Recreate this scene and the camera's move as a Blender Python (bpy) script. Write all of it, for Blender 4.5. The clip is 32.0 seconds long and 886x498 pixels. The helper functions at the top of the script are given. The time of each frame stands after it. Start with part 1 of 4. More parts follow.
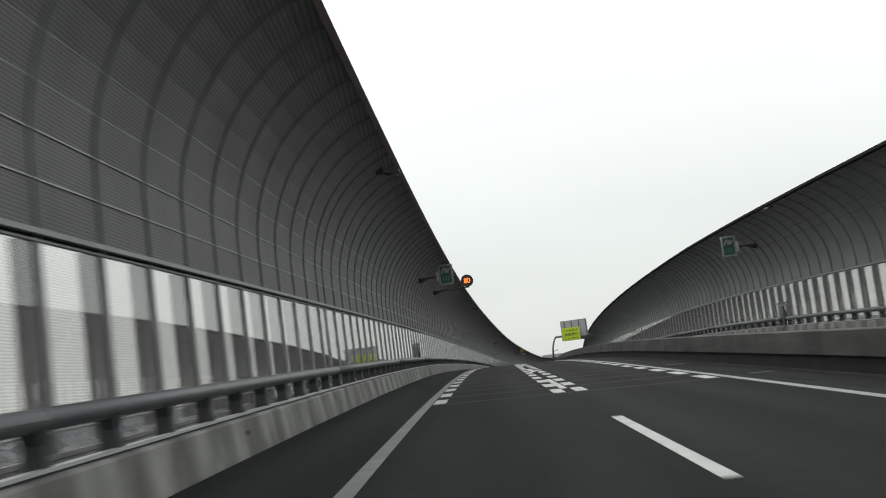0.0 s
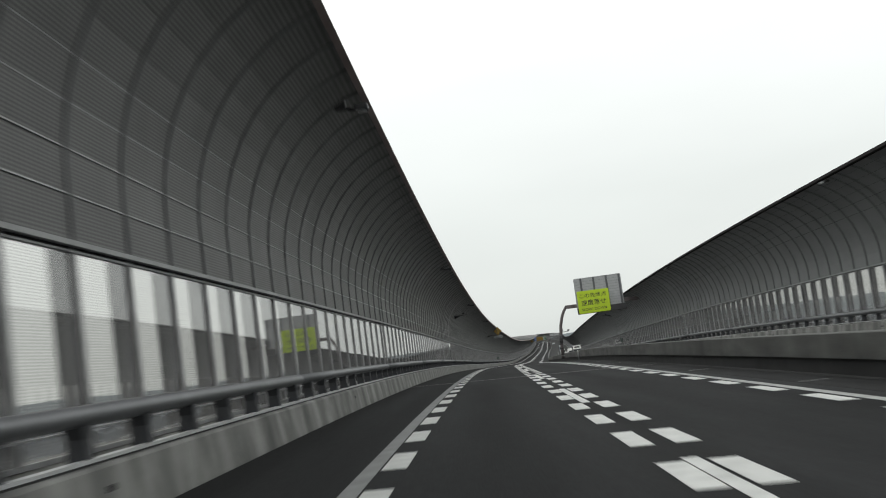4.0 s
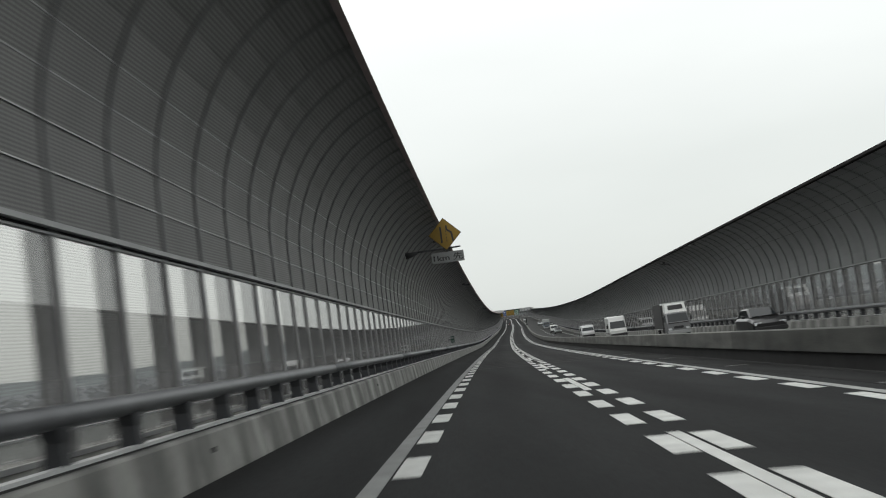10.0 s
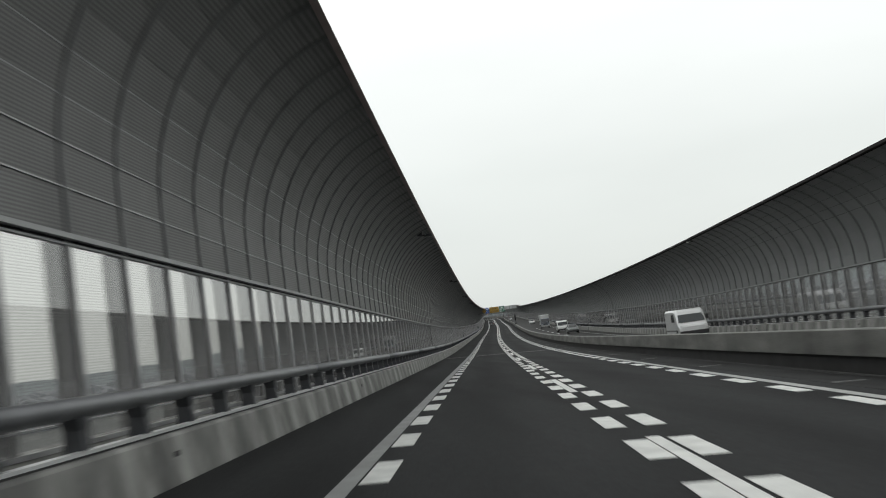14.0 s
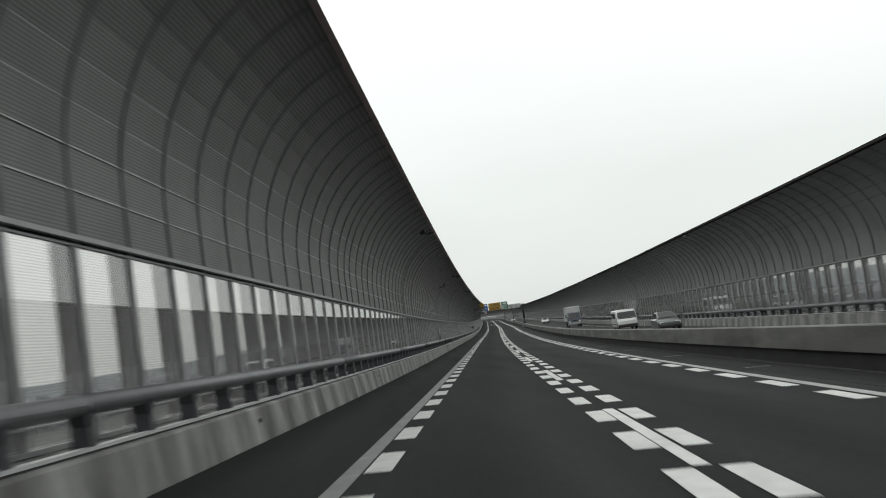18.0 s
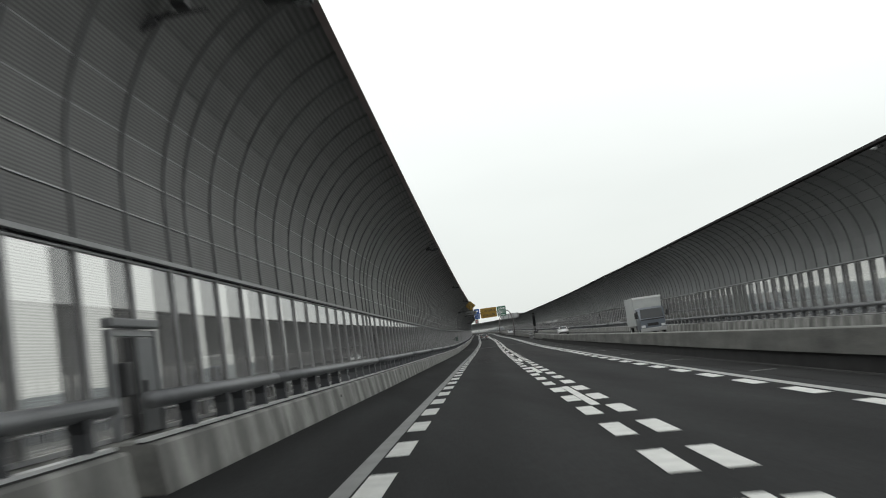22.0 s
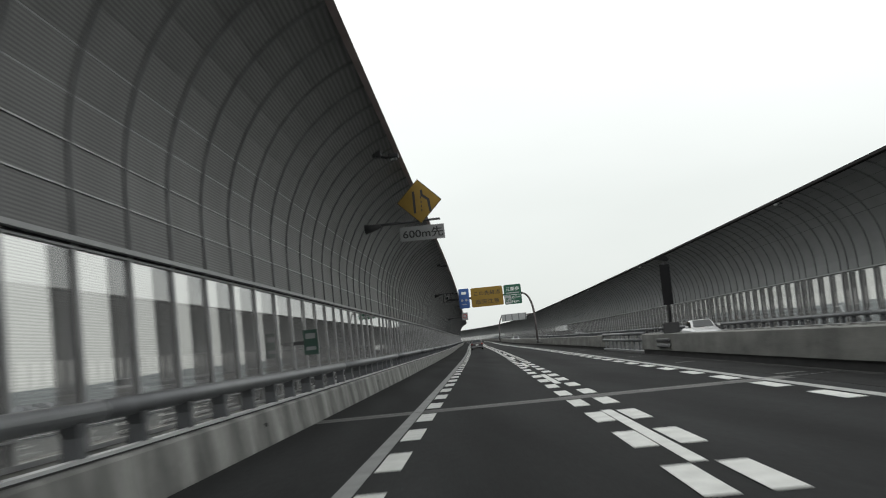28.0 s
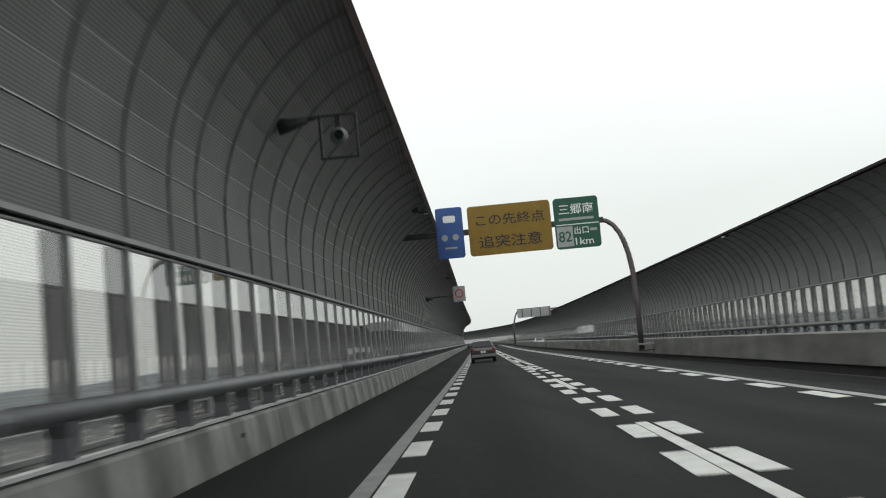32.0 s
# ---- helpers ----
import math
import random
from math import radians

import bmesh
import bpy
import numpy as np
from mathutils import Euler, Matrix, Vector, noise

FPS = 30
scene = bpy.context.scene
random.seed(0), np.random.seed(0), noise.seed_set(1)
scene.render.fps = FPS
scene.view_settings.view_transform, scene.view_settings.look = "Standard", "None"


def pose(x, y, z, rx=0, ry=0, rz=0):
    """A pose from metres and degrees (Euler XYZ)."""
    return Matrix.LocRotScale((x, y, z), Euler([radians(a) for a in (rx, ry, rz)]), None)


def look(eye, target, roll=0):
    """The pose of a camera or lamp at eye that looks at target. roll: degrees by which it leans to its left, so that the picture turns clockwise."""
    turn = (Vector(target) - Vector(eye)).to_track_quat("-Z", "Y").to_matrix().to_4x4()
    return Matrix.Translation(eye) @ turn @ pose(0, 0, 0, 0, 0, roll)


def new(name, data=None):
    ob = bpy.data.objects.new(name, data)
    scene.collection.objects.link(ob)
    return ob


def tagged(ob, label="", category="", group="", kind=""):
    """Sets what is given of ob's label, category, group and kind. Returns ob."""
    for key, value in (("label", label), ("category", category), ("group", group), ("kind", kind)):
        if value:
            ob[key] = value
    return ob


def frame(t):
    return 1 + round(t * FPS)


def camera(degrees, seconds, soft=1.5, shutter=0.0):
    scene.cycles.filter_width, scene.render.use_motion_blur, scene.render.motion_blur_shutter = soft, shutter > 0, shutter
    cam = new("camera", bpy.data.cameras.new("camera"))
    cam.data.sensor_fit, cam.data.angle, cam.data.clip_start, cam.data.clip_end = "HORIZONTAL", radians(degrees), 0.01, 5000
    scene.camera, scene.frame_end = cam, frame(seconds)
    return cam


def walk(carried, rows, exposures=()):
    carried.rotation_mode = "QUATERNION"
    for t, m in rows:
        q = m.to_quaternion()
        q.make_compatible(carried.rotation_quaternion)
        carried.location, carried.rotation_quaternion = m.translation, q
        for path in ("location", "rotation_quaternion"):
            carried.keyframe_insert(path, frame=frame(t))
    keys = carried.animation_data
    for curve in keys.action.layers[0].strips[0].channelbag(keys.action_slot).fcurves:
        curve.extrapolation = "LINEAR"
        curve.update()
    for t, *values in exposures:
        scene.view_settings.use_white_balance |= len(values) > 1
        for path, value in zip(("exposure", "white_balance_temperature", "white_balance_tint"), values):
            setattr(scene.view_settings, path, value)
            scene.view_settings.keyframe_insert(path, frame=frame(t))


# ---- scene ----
cam = camera(41.39, 32.0, soft=1.05, shutter=0.36)
PATH = [
    (0.0, -1.910, 0.115, 1.349, 96.357, 7.399, 1.867),
    (1.0, -1.783, 26.366, 2.010, 96.296, 7.108, 1.498),
    (2.0, -1.493, 52.996, 2.576, 95.982, 7.363, 1.180),
    (3.0, -1.036, 79.788, 2.974, 95.553, 7.420, 0.612),
    (4.0, -0.350, 106.429, 3.171, 95.238, 7.453, 0.017),
    (5.0, 0.619, 132.955, 3.248, 94.957, 7.490, -0.379),
    (6.0, 1.761, 159.342, 3.207, 94.639, 7.599, -0.704),
    (7.0, 3.031, 185.556, 3.050, 94.362, 7.708, -0.969),
    (8.0, 4.352, 211.500, 2.825, 94.040, 7.752, -1.325),
    (9.0, 5.842, 237.378, 2.465, 94.024, 7.754, -1.407),
    (10.0, 7.381, 263.326, 2.096, 94.003, 7.804, -1.939),
    (11.0, 9.227, 288.647, 1.742, 94.105, 7.964, -2.016),
    (12.0, 11.119, 313.761, 1.405, 93.964, 7.873, -2.485),
    (13.0, 13.175, 338.976, 1.061, 93.992, 8.065, -2.871),
    (14.0, 15.264, 363.526, 0.732, 94.013, 7.817, -2.876),
    (15.0, 17.316, 387.645, 0.422, 94.109, 8.345, -2.773),
    (16.0, 19.329, 411.432, 0.126, 94.113, 8.105, -2.887),
    (17.0, 21.378, 434.938, -0.141, 94.175, 8.078, -2.990),
    (18.0, 23.464, 458.172, -0.368, 94.230, 7.913, -2.947),
    (19.0, 25.478, 481.198, -0.523, 94.406, 8.119, -3.116),
    (20.0, 27.447, 503.757, -0.607, 94.716, 8.066, -3.103),
    (21.0, 29.453, 525.930, -0.646, 94.754, 7.812, -3.078),
    (22.0, 31.399, 547.674, -0.643, 94.901, 7.700, -3.380),
    (23.0, 33.441, 569.600, -0.606, 95.088, 7.526, -3.451),
    (24.0, 35.512, 591.755, -0.541, 95.055, 7.260, -3.703),
    (25.0, 37.601, 613.475, -0.446, 95.173, 7.240, -3.944),
    (26.0, 39.701, 634.719, -0.350, 95.035, 7.235, -3.708),
    (27.0, 41.761, 655.920, -0.257, 95.104, 6.496, -3.749),
    (28.0, 43.813, 676.965, -0.126, 95.246, 5.803, -3.714),
    (29.0, 45.877, 698.044, 0.058, 95.361, 5.249, -3.693),
    (30.0, 47.849, 718.572, 0.269, 95.373, 5.252, -3.511),
    (31.0, 49.854, 739.002, 0.494, 95.401, 5.390, -3.320),
    (32.0, 51.735, 759.377, 0.719, 95.398, 5.254, -3.363),
]
walk(cam, [(r[0], pose(*r[1:])) for r in PATH],
     [(0.0, 0.09), (3.0, 0.10), (7.0, 0.04), (10.0, 0.05), (14.0, 0.07), (18.0, 0.10), (24.0, 0.16), (28.0, 0.12), (32.0, 0.12)])

# ---------------------------------------------------------------- alignment of the viaduct
# stations every 40 m (bank every 120 m): curvature per km, grade in percent, crossfall in percent
KAPPA = [-0.15537, -0.23131, -0.30735, -0.32744, -0.27597, -0.20844, -0.22107, -0.23232, -0.17000, -0.09574, -0.09329, -0.08212, -0.02177, -0.02554, -0.07735, -0.06694, -0.05934, -0.03801, 0.00521, 0.03914, 0.10483, 0.08192, 0.03162, -0.02417, -0.05319, -0.03509, 0.03262, 0.14255, 0.28220, 0.43802, 0.59902, 0.75879, 0.91450, 1.06554, 1.21275, 1.35762, 1.50166]
GRADE = [3.0569, 2.5845, 1.9841, 0.7569, 0.1217, -0.5723, -1.1764, -1.4949, -1.3559, -1.3623, -1.2850, -1.2370, -0.9514, -0.3807, -0.0341, 0.2644, 0.5366, 0.4664, 0.9252, 1.0934, 1.0782, 1.0825, 1.1528, 1.2029, 1.2451, 1.2859, 1.3227, 1.3516, 1.3698, 1.3751, 1.3603, 1.3198, 1.2612, 1.1935, 1.1210, 1.0445, 0.9662]
BANK = [3.4018, 3.1645, 3.6310, 4.5684, 4.9906, 3.8014, 0.2459, 0.9317, 2.1798, 1.7907, 1.4677, 1.3666, 1.3189]
STEP = 5.0
ST = np.arange(-30, 1405, STEP)
_k = np.interp(ST, -30 + 40.0 * np.arange(len(KAPPA)), np.array(KAPPA) * 1e-3)
_g = np.interp(ST, -30 + 40.0 * np.arange(len(GRADE)), np.array(GRADE) * 1e-2)
_b = np.interp(ST, -30 + 120.0 * np.arange(len(BANK)), np.array(BANK) * 1e-2)
_th = np.concatenate([[0], np.cumsum((_k[1:] + _k[:-1]) / 2 * STEP)])
_th -= _th[6]
_tm = (_th[1:] + _th[:-1]) / 2
_x = np.concatenate([[0], np.cumsum(-np.sin(_tm) * STEP)])
_y = np.concatenate([[0], np.cumsum(np.cos(_tm) * STEP)])
_z = np.concatenate([[0], np.cumsum((_g[1:] + _g[:-1]) / 2 * STEP)])
_x -= _x[6]
_y -= _y[6]
_z -= _z[6]


# the far deck lies a little higher or lower than the near one
LIFT_S = [-30, 45, 85, 150, 280, 380, 480, 560, 650, 750]
LIFT_Z = [0.06, 0.20, 0.34, 0.33, 0.30, 0.25, 0.15, 0.19, 0.0, -0.14]


def P(s, x, z):
    """World place of station s, x metres to the right of the lane line, z above the deck."""
    t = np.interp(s, ST, _th)
    z = z + np.interp(s, LIFT_S, LIFT_Z) * min(max((x - 5.9) / 3.0, 0.0), 1.0)
    return Vector((np.interp(s, ST, _x) + np.cos(t) * x, np.interp(s, ST, _y) + np.sin(t) * x,
                   np.interp(s, ST, _z) + z - x * np.interp(s, ST, _b)))


def frame_at(s, x=0.0, z=0.0):
    """Pose at a station: local x across, y along the road, z up."""
    t, g = np.interp(s, ST, _th), np.interp(s, ST, _g)
    return Matrix.Translation(P(s, x, z)) @ Matrix.Rotation(t, 4, "Z") @ Matrix.Rotation(math.atan(g), 4, "X")

S0, S1 = -30.0, 1390.0
MID = 4.74          # mirror line between the two carriageways


# ---------------------------------------------------------------- world and light
world = bpy.data.worlds.new("overcast_sky")
scene.world = world
world.use_nodes = True
wn, wl = world.node_tree.nodes, world.node_tree.links
wn.clear()
w_out = wn.new("ShaderNodeOutputWorld")
w_bg = wn.new("ShaderNodeBackground")
w_sky = wn.new("ShaderNodeTexSky")
w_sky.sky_type = "NISHITA"
w_sky.sun_disc = False
w_sky.sun_elevation = radians(50)
w_sky.sun_rotation = radians(200)
w_hsv = wn.new("ShaderNodeHueSaturation")
w_hsv.inputs["Saturation"].default_value = 0.12
w_hsv.inputs["Value"].default_value = 0.03
w_geo = wn.new("ShaderNodeTexCoord")
w_sep = wn.new("ShaderNodeSeparateXYZ")
w_ramp = wn.new("ShaderNodeValToRGB")
w_ramp.color_ramp.elements[0].position = 0.0
w_ramp.color_ramp.elements[0].color = (0.545, 0.578, 0.555, 1)
w_ramp.color_ramp.elements[1].position = 0.34
w_ramp.color_ramp.elements[1].color = (1.0, 1.03, 1.02, 1)
w_mid = w_ramp.color_ramp.elements.new(0.12)
w_mid.color = (0.595, 0.63, 0.605, 1)
for w_at, w_tone in ((0.60, 0.90), (1.0, 0.72)):
    w_el = w_ramp.color_ramp.elements.new(w_at)
    w_el.color = (w_tone, w_tone * 1.03, w_tone * 1.02, 1)
w_map = wn.new("ShaderNodeMapping")
w_map.inputs["Scale"].default_value = (1.0, 1.0, 3.5)
w_noise = wn.new("ShaderNodeTexNoise")
w_noise.inputs["Scale"].default_value = 1.6
w_noise.inputs["Detail"].default_value = 4
w_cr = wn.new("ShaderNodeMapRange")
w_cr.inputs["From Min"].default_value = 0.3
w_cr.inputs["From Max"].default_value = 0.75
w_cr.inputs["To Min"].default_value = 0.89
w_cr.inputs["To Max"].default_value = 1.06
w_mul = wn.new("ShaderNodeVectorMath")
w_mul.operation = "SCALE"
w_add = wn.new("ShaderNodeVectorMath")
w_add.operation = "ADD"
wl.new(w_geo.outputs["Generated"], w_sep.inputs[0])
wl.new(w_sep.outputs["Z"], w_ramp.inputs[0])
wl.new(w_geo.outputs["Generated"], w_map.inputs["Vector"])
wl.new(w_map.outputs[0], w_noise.inputs["Vector"])
wl.new(w_noise.outputs["Fac"], w_cr.inputs["Value"])
wl.new(w_ramp.outputs["Color"], w_mul.inputs[0])
wl.new(w_cr.outputs["Result"], w_mul.inputs["Scale"])
wl.new(w_sky.outputs[0], w_hsv.inputs["Color"])
wl.new(w_mul.outputs[0], w_add.inputs[0])
wl.new(w_hsv.outputs[0], w_add.inputs[1])
wl.new(w_add.outputs[0], w_bg.inputs["Color"])
w_bg.inputs["Strength"].default_value = 1.0
wl.new(w_bg.outputs[0], w_out.inputs["Surface"])

sun = new("sun", bpy.data.lights.new("sun", "SUN"))
sun.data.energy = 0.5
sun.data.angle = radians(25)
sun.data.color = (1.0, 0.97, 0.93)
sun.matrix_world = look((0, 0, 60), (20, 45, 0))


# ---------------------------------------------------------------- materials
def material(name, color, rough=0.6, metal=0.0, vary=0.15, scale=2.0, fine=40.0, bump=0.02, island=0.0, stretch=(1, 1, 1), spec=0.4):
    """A surface with a coarse stain, a fine grain and a little relief."""
    m = bpy.data.materials.new(name)
    m.use_nodes = True
    n, l = m.node_tree.nodes, m.node_tree.links
    b = n["Principled BSDF"]
    b.inputs["Roughness"].default_value = rough
    b.inputs["Metallic"].default_value = metal
    b.inputs["Specular IOR Level"].default_value = spec
    tc = n.new("ShaderNodeTexCoord")
    mp = n.new("ShaderNodeMapping")
    mp.inputs["Scale"].default_value = stretch
    l.new(tc.outputs["Object"], mp.inputs["Vector"])
    coarse, grain = n.new("ShaderNodeTexNoise"), n.new("ShaderNodeTexNoise")
    coarse.inputs["Scale"].default_value, coarse.inputs["Detail"].default_value = scale, 6
    grain.inputs["Scale"].default_value, grain.inputs["Detail"].default_value = fine, 3
    l.new(mp.outputs[0], coarse.inputs["Vector"])
    l.new(mp.outputs[0], grain.inputs["Vector"])
    mix = n.new("ShaderNodeMath")
    mix.operation = "MULTIPLY_ADD"
    mix.inputs[1].default_value = 0.35
    l.new(grain.outputs["Fac"], mix.inputs[0])
    l.new(coarse.outputs["Fac"], mix.inputs[2])
    rng = n.new("ShaderNodeMapRange")
    rng.inputs["From Min"].default_value, rng.inputs["From Max"].default_value = 0.42, 0.95
    rng.inputs["To Min"].default_value, rng.inputs["To Max"].default_value = 1 - vary, 1 + vary
    l.new(mix.outputs[0], rng.inputs["Value"])
    last = rng.outputs["Result"]
    if island:
        info, add = n.new("ShaderNodeObjectInfo"), n.new("ShaderNodeMath")
        geo, tot = n.new("ShaderNodeNewGeometry"), n.new("ShaderNodeMath")
        tot.operation, add.operation = "ADD", "MULTIPLY_ADD"
        l.new(info.outputs["Random"], tot.inputs[0])
        l.new(geo.outputs["Random Per Island"], tot.inputs[1])
        add.inputs[1].default_value = island
        l.new(tot.outputs[0], add.inputs[0])
        l.new(last, add.inputs[2])
        last = add.outputs[0]
    mul = n.new("ShaderNodeVectorMath")
    mul.operation = "SCALE"
    mul.inputs[0].default_value = color
    l.new(last, mul.inputs["Scale"])
    l.new(mul.outputs[0], b.inputs["Base Color"])
    if bump:
        bp = n.new("ShaderNodeBump")
        bp.inputs["Strength"].default_value, bp.inputs["Distance"].default_value = 0.5, bump
        l.new(grain.outputs["Fac"], bp.inputs["Height"])
        l.new(bp.outputs[0], b.inputs["Normal"])
    return m


def plain(name, color, rough=0.5, metal=0.0, emit=0.0):
    m = bpy.data.materials.new(name)
    m.use_nodes = True
    b = m.node_tree.nodes["Principled BSDF"]
    b.inputs["Base Color"].default_value = (*color, 1)
    b.inputs["Roughness"].default_value, b.inputs["Metallic"].default_value = rough, metal
    if emit:
        b.inputs["Emission Color"].default_value, b.inputs["Emission Strength"].default_value = (*color, 1), emit
    return m


def pane_material(name, tint, haze):
    """Clear noise-barrier sheet: see-through, mirror-like at a slant, with fine level ribs that scatter a little."""
    m = bpy.data.materials.new(name)
    m.use_nodes = True
    n, l = m.node_tree.nodes, m.node_tree.links
    n.clear()
    out = n.new("ShaderNodeOutputMaterial")
    clear, gloss, milk = n.new("ShaderNodeBsdfTransparent"), n.new("ShaderNodeBsdfGlossy"), n.new("ShaderNodeBsdfTranslucent")
    clear.inputs["Color"].default_value = (*tint, 1)
    gloss.inputs["Roughness"].default_value = 0.022
    milk.inputs["Color"].default_value = (0.90, 0.88, 0.86, 1)
    tone = n.new("ShaderNodeMix")
    tone.data_type = "RGBA"
    tone.inputs["A"].default_value = (*tint, 1)
    tone.inputs["B"].default_value = (*[c * 0.955 for c in tint], 1)
    tc, sep = n.new("ShaderNodeTexCoord"), n.new("ShaderNodeSeparateXYZ")
    wave, rng = n.new("ShaderNodeMath"), n.new("ShaderNodeMapRange")
    frq = n.new("ShaderNodeMath")
    frq.operation, wave.operation = "MULTIPLY", "SINE"
    frq.inputs[1].default_value = 200.0
    l.new(tc.outputs["Object"], sep.inputs[0])
    l.new(sep.outputs["Z"], frq.inputs[0])
    l.new(frq.outputs[0], wave.inputs[0])
    rng.inputs["From Min"].default_value = -1
    rng.inputs["To Min"].default_value, rng.inputs["To Max"].default_value = haze * 0.6, haze * 1.4
    l.new(wave.outputs[0], rng.inputs["Value"])
    unit = n.new("ShaderNodeMapRange")
    unit.inputs["From Min"].default_value = -1
    l.new(wave.outputs[0], unit.inputs["Value"])
    l.new(unit.outputs["Result"], tone.inputs["Factor"])
    l.new(tone.outputs["Result"], clear.inputs["Color"])
    body, top, fr = n.new("ShaderNodeMixShader"), n.new("ShaderNodeMixShader"), n.new("ShaderNodeLayerWeight")
    p5, sch = n.new("ShaderNodeMath"), n.new("ShaderNodeMath")
    p5.operation, sch.operation = "POWER", "MULTIPLY_ADD"
    fr.inputs["Blend"].default_value = 0.5
    p5.inputs[1].default_value, sch.inputs[1].default_value, sch.inputs[2].default_value = 5.0, 0.95, 0.04
    l.new(fr.outputs["Facing"], p5.inputs[0])
    l.new(p5.outputs[0], sch.inputs[0])
    l.new(rng.outputs["Result"], body.inputs["Fac"])
    l.new(clear.outputs[0], body.inputs[1])
    l.new(milk.outputs[0], body.inputs[2])
    l.new(sch.outputs[0], top.inputs["Fac"])
    l.new(body.outputs[0], top.inputs[1])
    l.new(gloss.outputs[0], top.inputs[2])
    l.new(top.outputs[0], out.inputs["Surface"])
    return m


def louvre(m):
    """Adds the fine level slots and the upright corrugation of pressed louvre panels."""
    n, l = m.node_tree.nodes, m.node_tree.links
    b = n["Principled BSDF"]
    src = b.inputs["Base Color"].links[0].from_socket
    tc, sep = n.new("ShaderNodeTexCoord"), n.new("ShaderNodeSeparateXYZ")
    l.new(tc.outputs["Object"], sep.inputs[0])
    last = None
    for axis, pitch, depth in (("Z", 0.045, 0.24), ("Y", 0.13, 0.14)):
        mul, sin, out = n.new("ShaderNodeMath"), n.new("ShaderNodeMath"), n.new("ShaderNodeMath")
        mul.operation, sin.operation, out.operation = "MULTIPLY", "SINE", "MULTIPLY_ADD"
        mul.inputs[1].default_value = 2 * math.pi / pitch
        out.inputs[1].default_value, out.inputs[2].default_value = depth, 1.0
        l.new(sep.outputs[axis], mul.inputs[0])
        l.new(mul.outputs[0], sin.inputs[0])
        l.new(sin.outputs[0], out.inputs[0])
        if last:
            both_ = n.new("ShaderNodeMath")
            both_.operation = "MULTIPLY"
            l.new(last, both_.inputs[0])
            l.new(out.outputs[0], both_.inputs[1])
            last = both_.outputs[0]
        else:
            last = out.outputs[0]
    sc = n.new("ShaderNodeVectorMath")
    sc.operation = "SCALE"
    l.new(src, sc.inputs[0])
    l.new(last, sc.inputs["Scale"])
    l.new(sc.outputs[0], b.inputs["Base Color"])


def wheel_tracks(m, strength):
    """Worn bands under the wheels and a dull oil band between them, by the road's own width."""
    n, l = m.node_tree.nodes, m.node_tree.links
    b = n["Principled BSDF"]
    src = b.inputs["Base Color"].links[0].from_socket
    at, tc, ns = n.new("ShaderNodeAttribute"), n.new("ShaderNodeTexCoord"), n.new("ShaderNodeTexNoise")
    at.attribute_name = "across"
    ns.inputs["Scale"].default_value, ns.inputs["Detail"].default_value = 0.25, 5
    l.new(tc.outputs["Object"], ns.inputs["Vector"])
    warp, frq, cos, amp, sc = n.new("ShaderNodeMath"), n.new("ShaderNodeMath"), n.new("ShaderNodeMath"), n.new("ShaderNodeMath"), n.new("ShaderNodeVectorMath")
    warp.operation, frq.operation, cos.operation, amp.operation, sc.operation = "MULTIPLY_ADD", "MULTIPLY", "COSINE", "MULTIPLY_ADD", "SCALE"
    warp.inputs[1].default_value = 0.35
    l.new(ns.outputs["Fac"], warp.inputs[0])
    l.new(at.outputs["Fac"], warp.inputs[2])
    frq.inputs[1].default_value = 2 * math.pi / 1.70
    l.new(warp.outputs[0], frq.inputs[0])
    l.new(frq.outputs[0], cos.inputs[0])
    amp.inputs[1].default_value, amp.inputs[2].default_value = -strength, 1.0
    l.new(cos.outputs[0], amp.inputs[0])
    chips, lift = n.new("ShaderNodeTexNoise"), n.new("ShaderNodeMath")
    chips.inputs["Scale"].default_value, chips.inputs["Detail"].default_value = 9.0, 2
    l.new(tc.outputs["Object"], chips.inputs["Vector"])
    lift.operation = "MULTIPLY_ADD"
    lift.inputs[1].default_value, lift.inputs[2].default_value = 0.7, 0.65
    l.new(chips.outputs["Fac"], lift.inputs[0])
    mul = n.new("ShaderNodeMath")
    mul.operation = "MULTIPLY"
    l.new(amp.outputs[0], mul.inputs[0])
    l.new(lift.outputs[0], mul.inputs[1])
    l.new(src, sc.inputs[0])
    l.new(mul.outputs[0], sc.inputs["Scale"])
    l.new(sc.outputs[0], b.inputs["Base Color"])


def stains(m, scale, floor):
    """Upright run-off stains with soft edges, darker where water has come down."""
    n, l = m.node_tree.nodes, m.node_tree.links
    b = n["Principled BSDF"]
    src = b.inputs["Base Color"].links[0].from_socket
    tc, mp, ns, rng, sc = n.new("ShaderNodeTexCoord"), n.new("ShaderNodeMapping"), n.new("ShaderNodeTexNoise"), n.new("ShaderNodeMapRange"), n.new("ShaderNodeVectorMath")
    mp.inputs["Scale"].default_value = (1.0, 1.0, 0.30)
    ns.inputs["Scale"].default_value, ns.inputs["Detail"].default_value = scale, 3
    rng.inputs["From Min"].default_value, rng.inputs["From Max"].default_value = 0.36, 0.56
    rng.inputs["To Min"].default_value, rng.inputs["To Max"].default_value = floor, 1.05
    sc.operation = "SCALE"
    l.new(tc.outputs["Object"], mp.inputs["Vector"])
    l.new(mp.outputs[0], ns.inputs["Vector"])
    l.new(ns.outputs["Fac"], rng.inputs["Value"])
    l.new(src, sc.inputs[0])
    l.new(rng.outputs["Result"], sc.inputs["Scale"])
    l.new(sc.outputs[0], b.inputs["Base Color"])


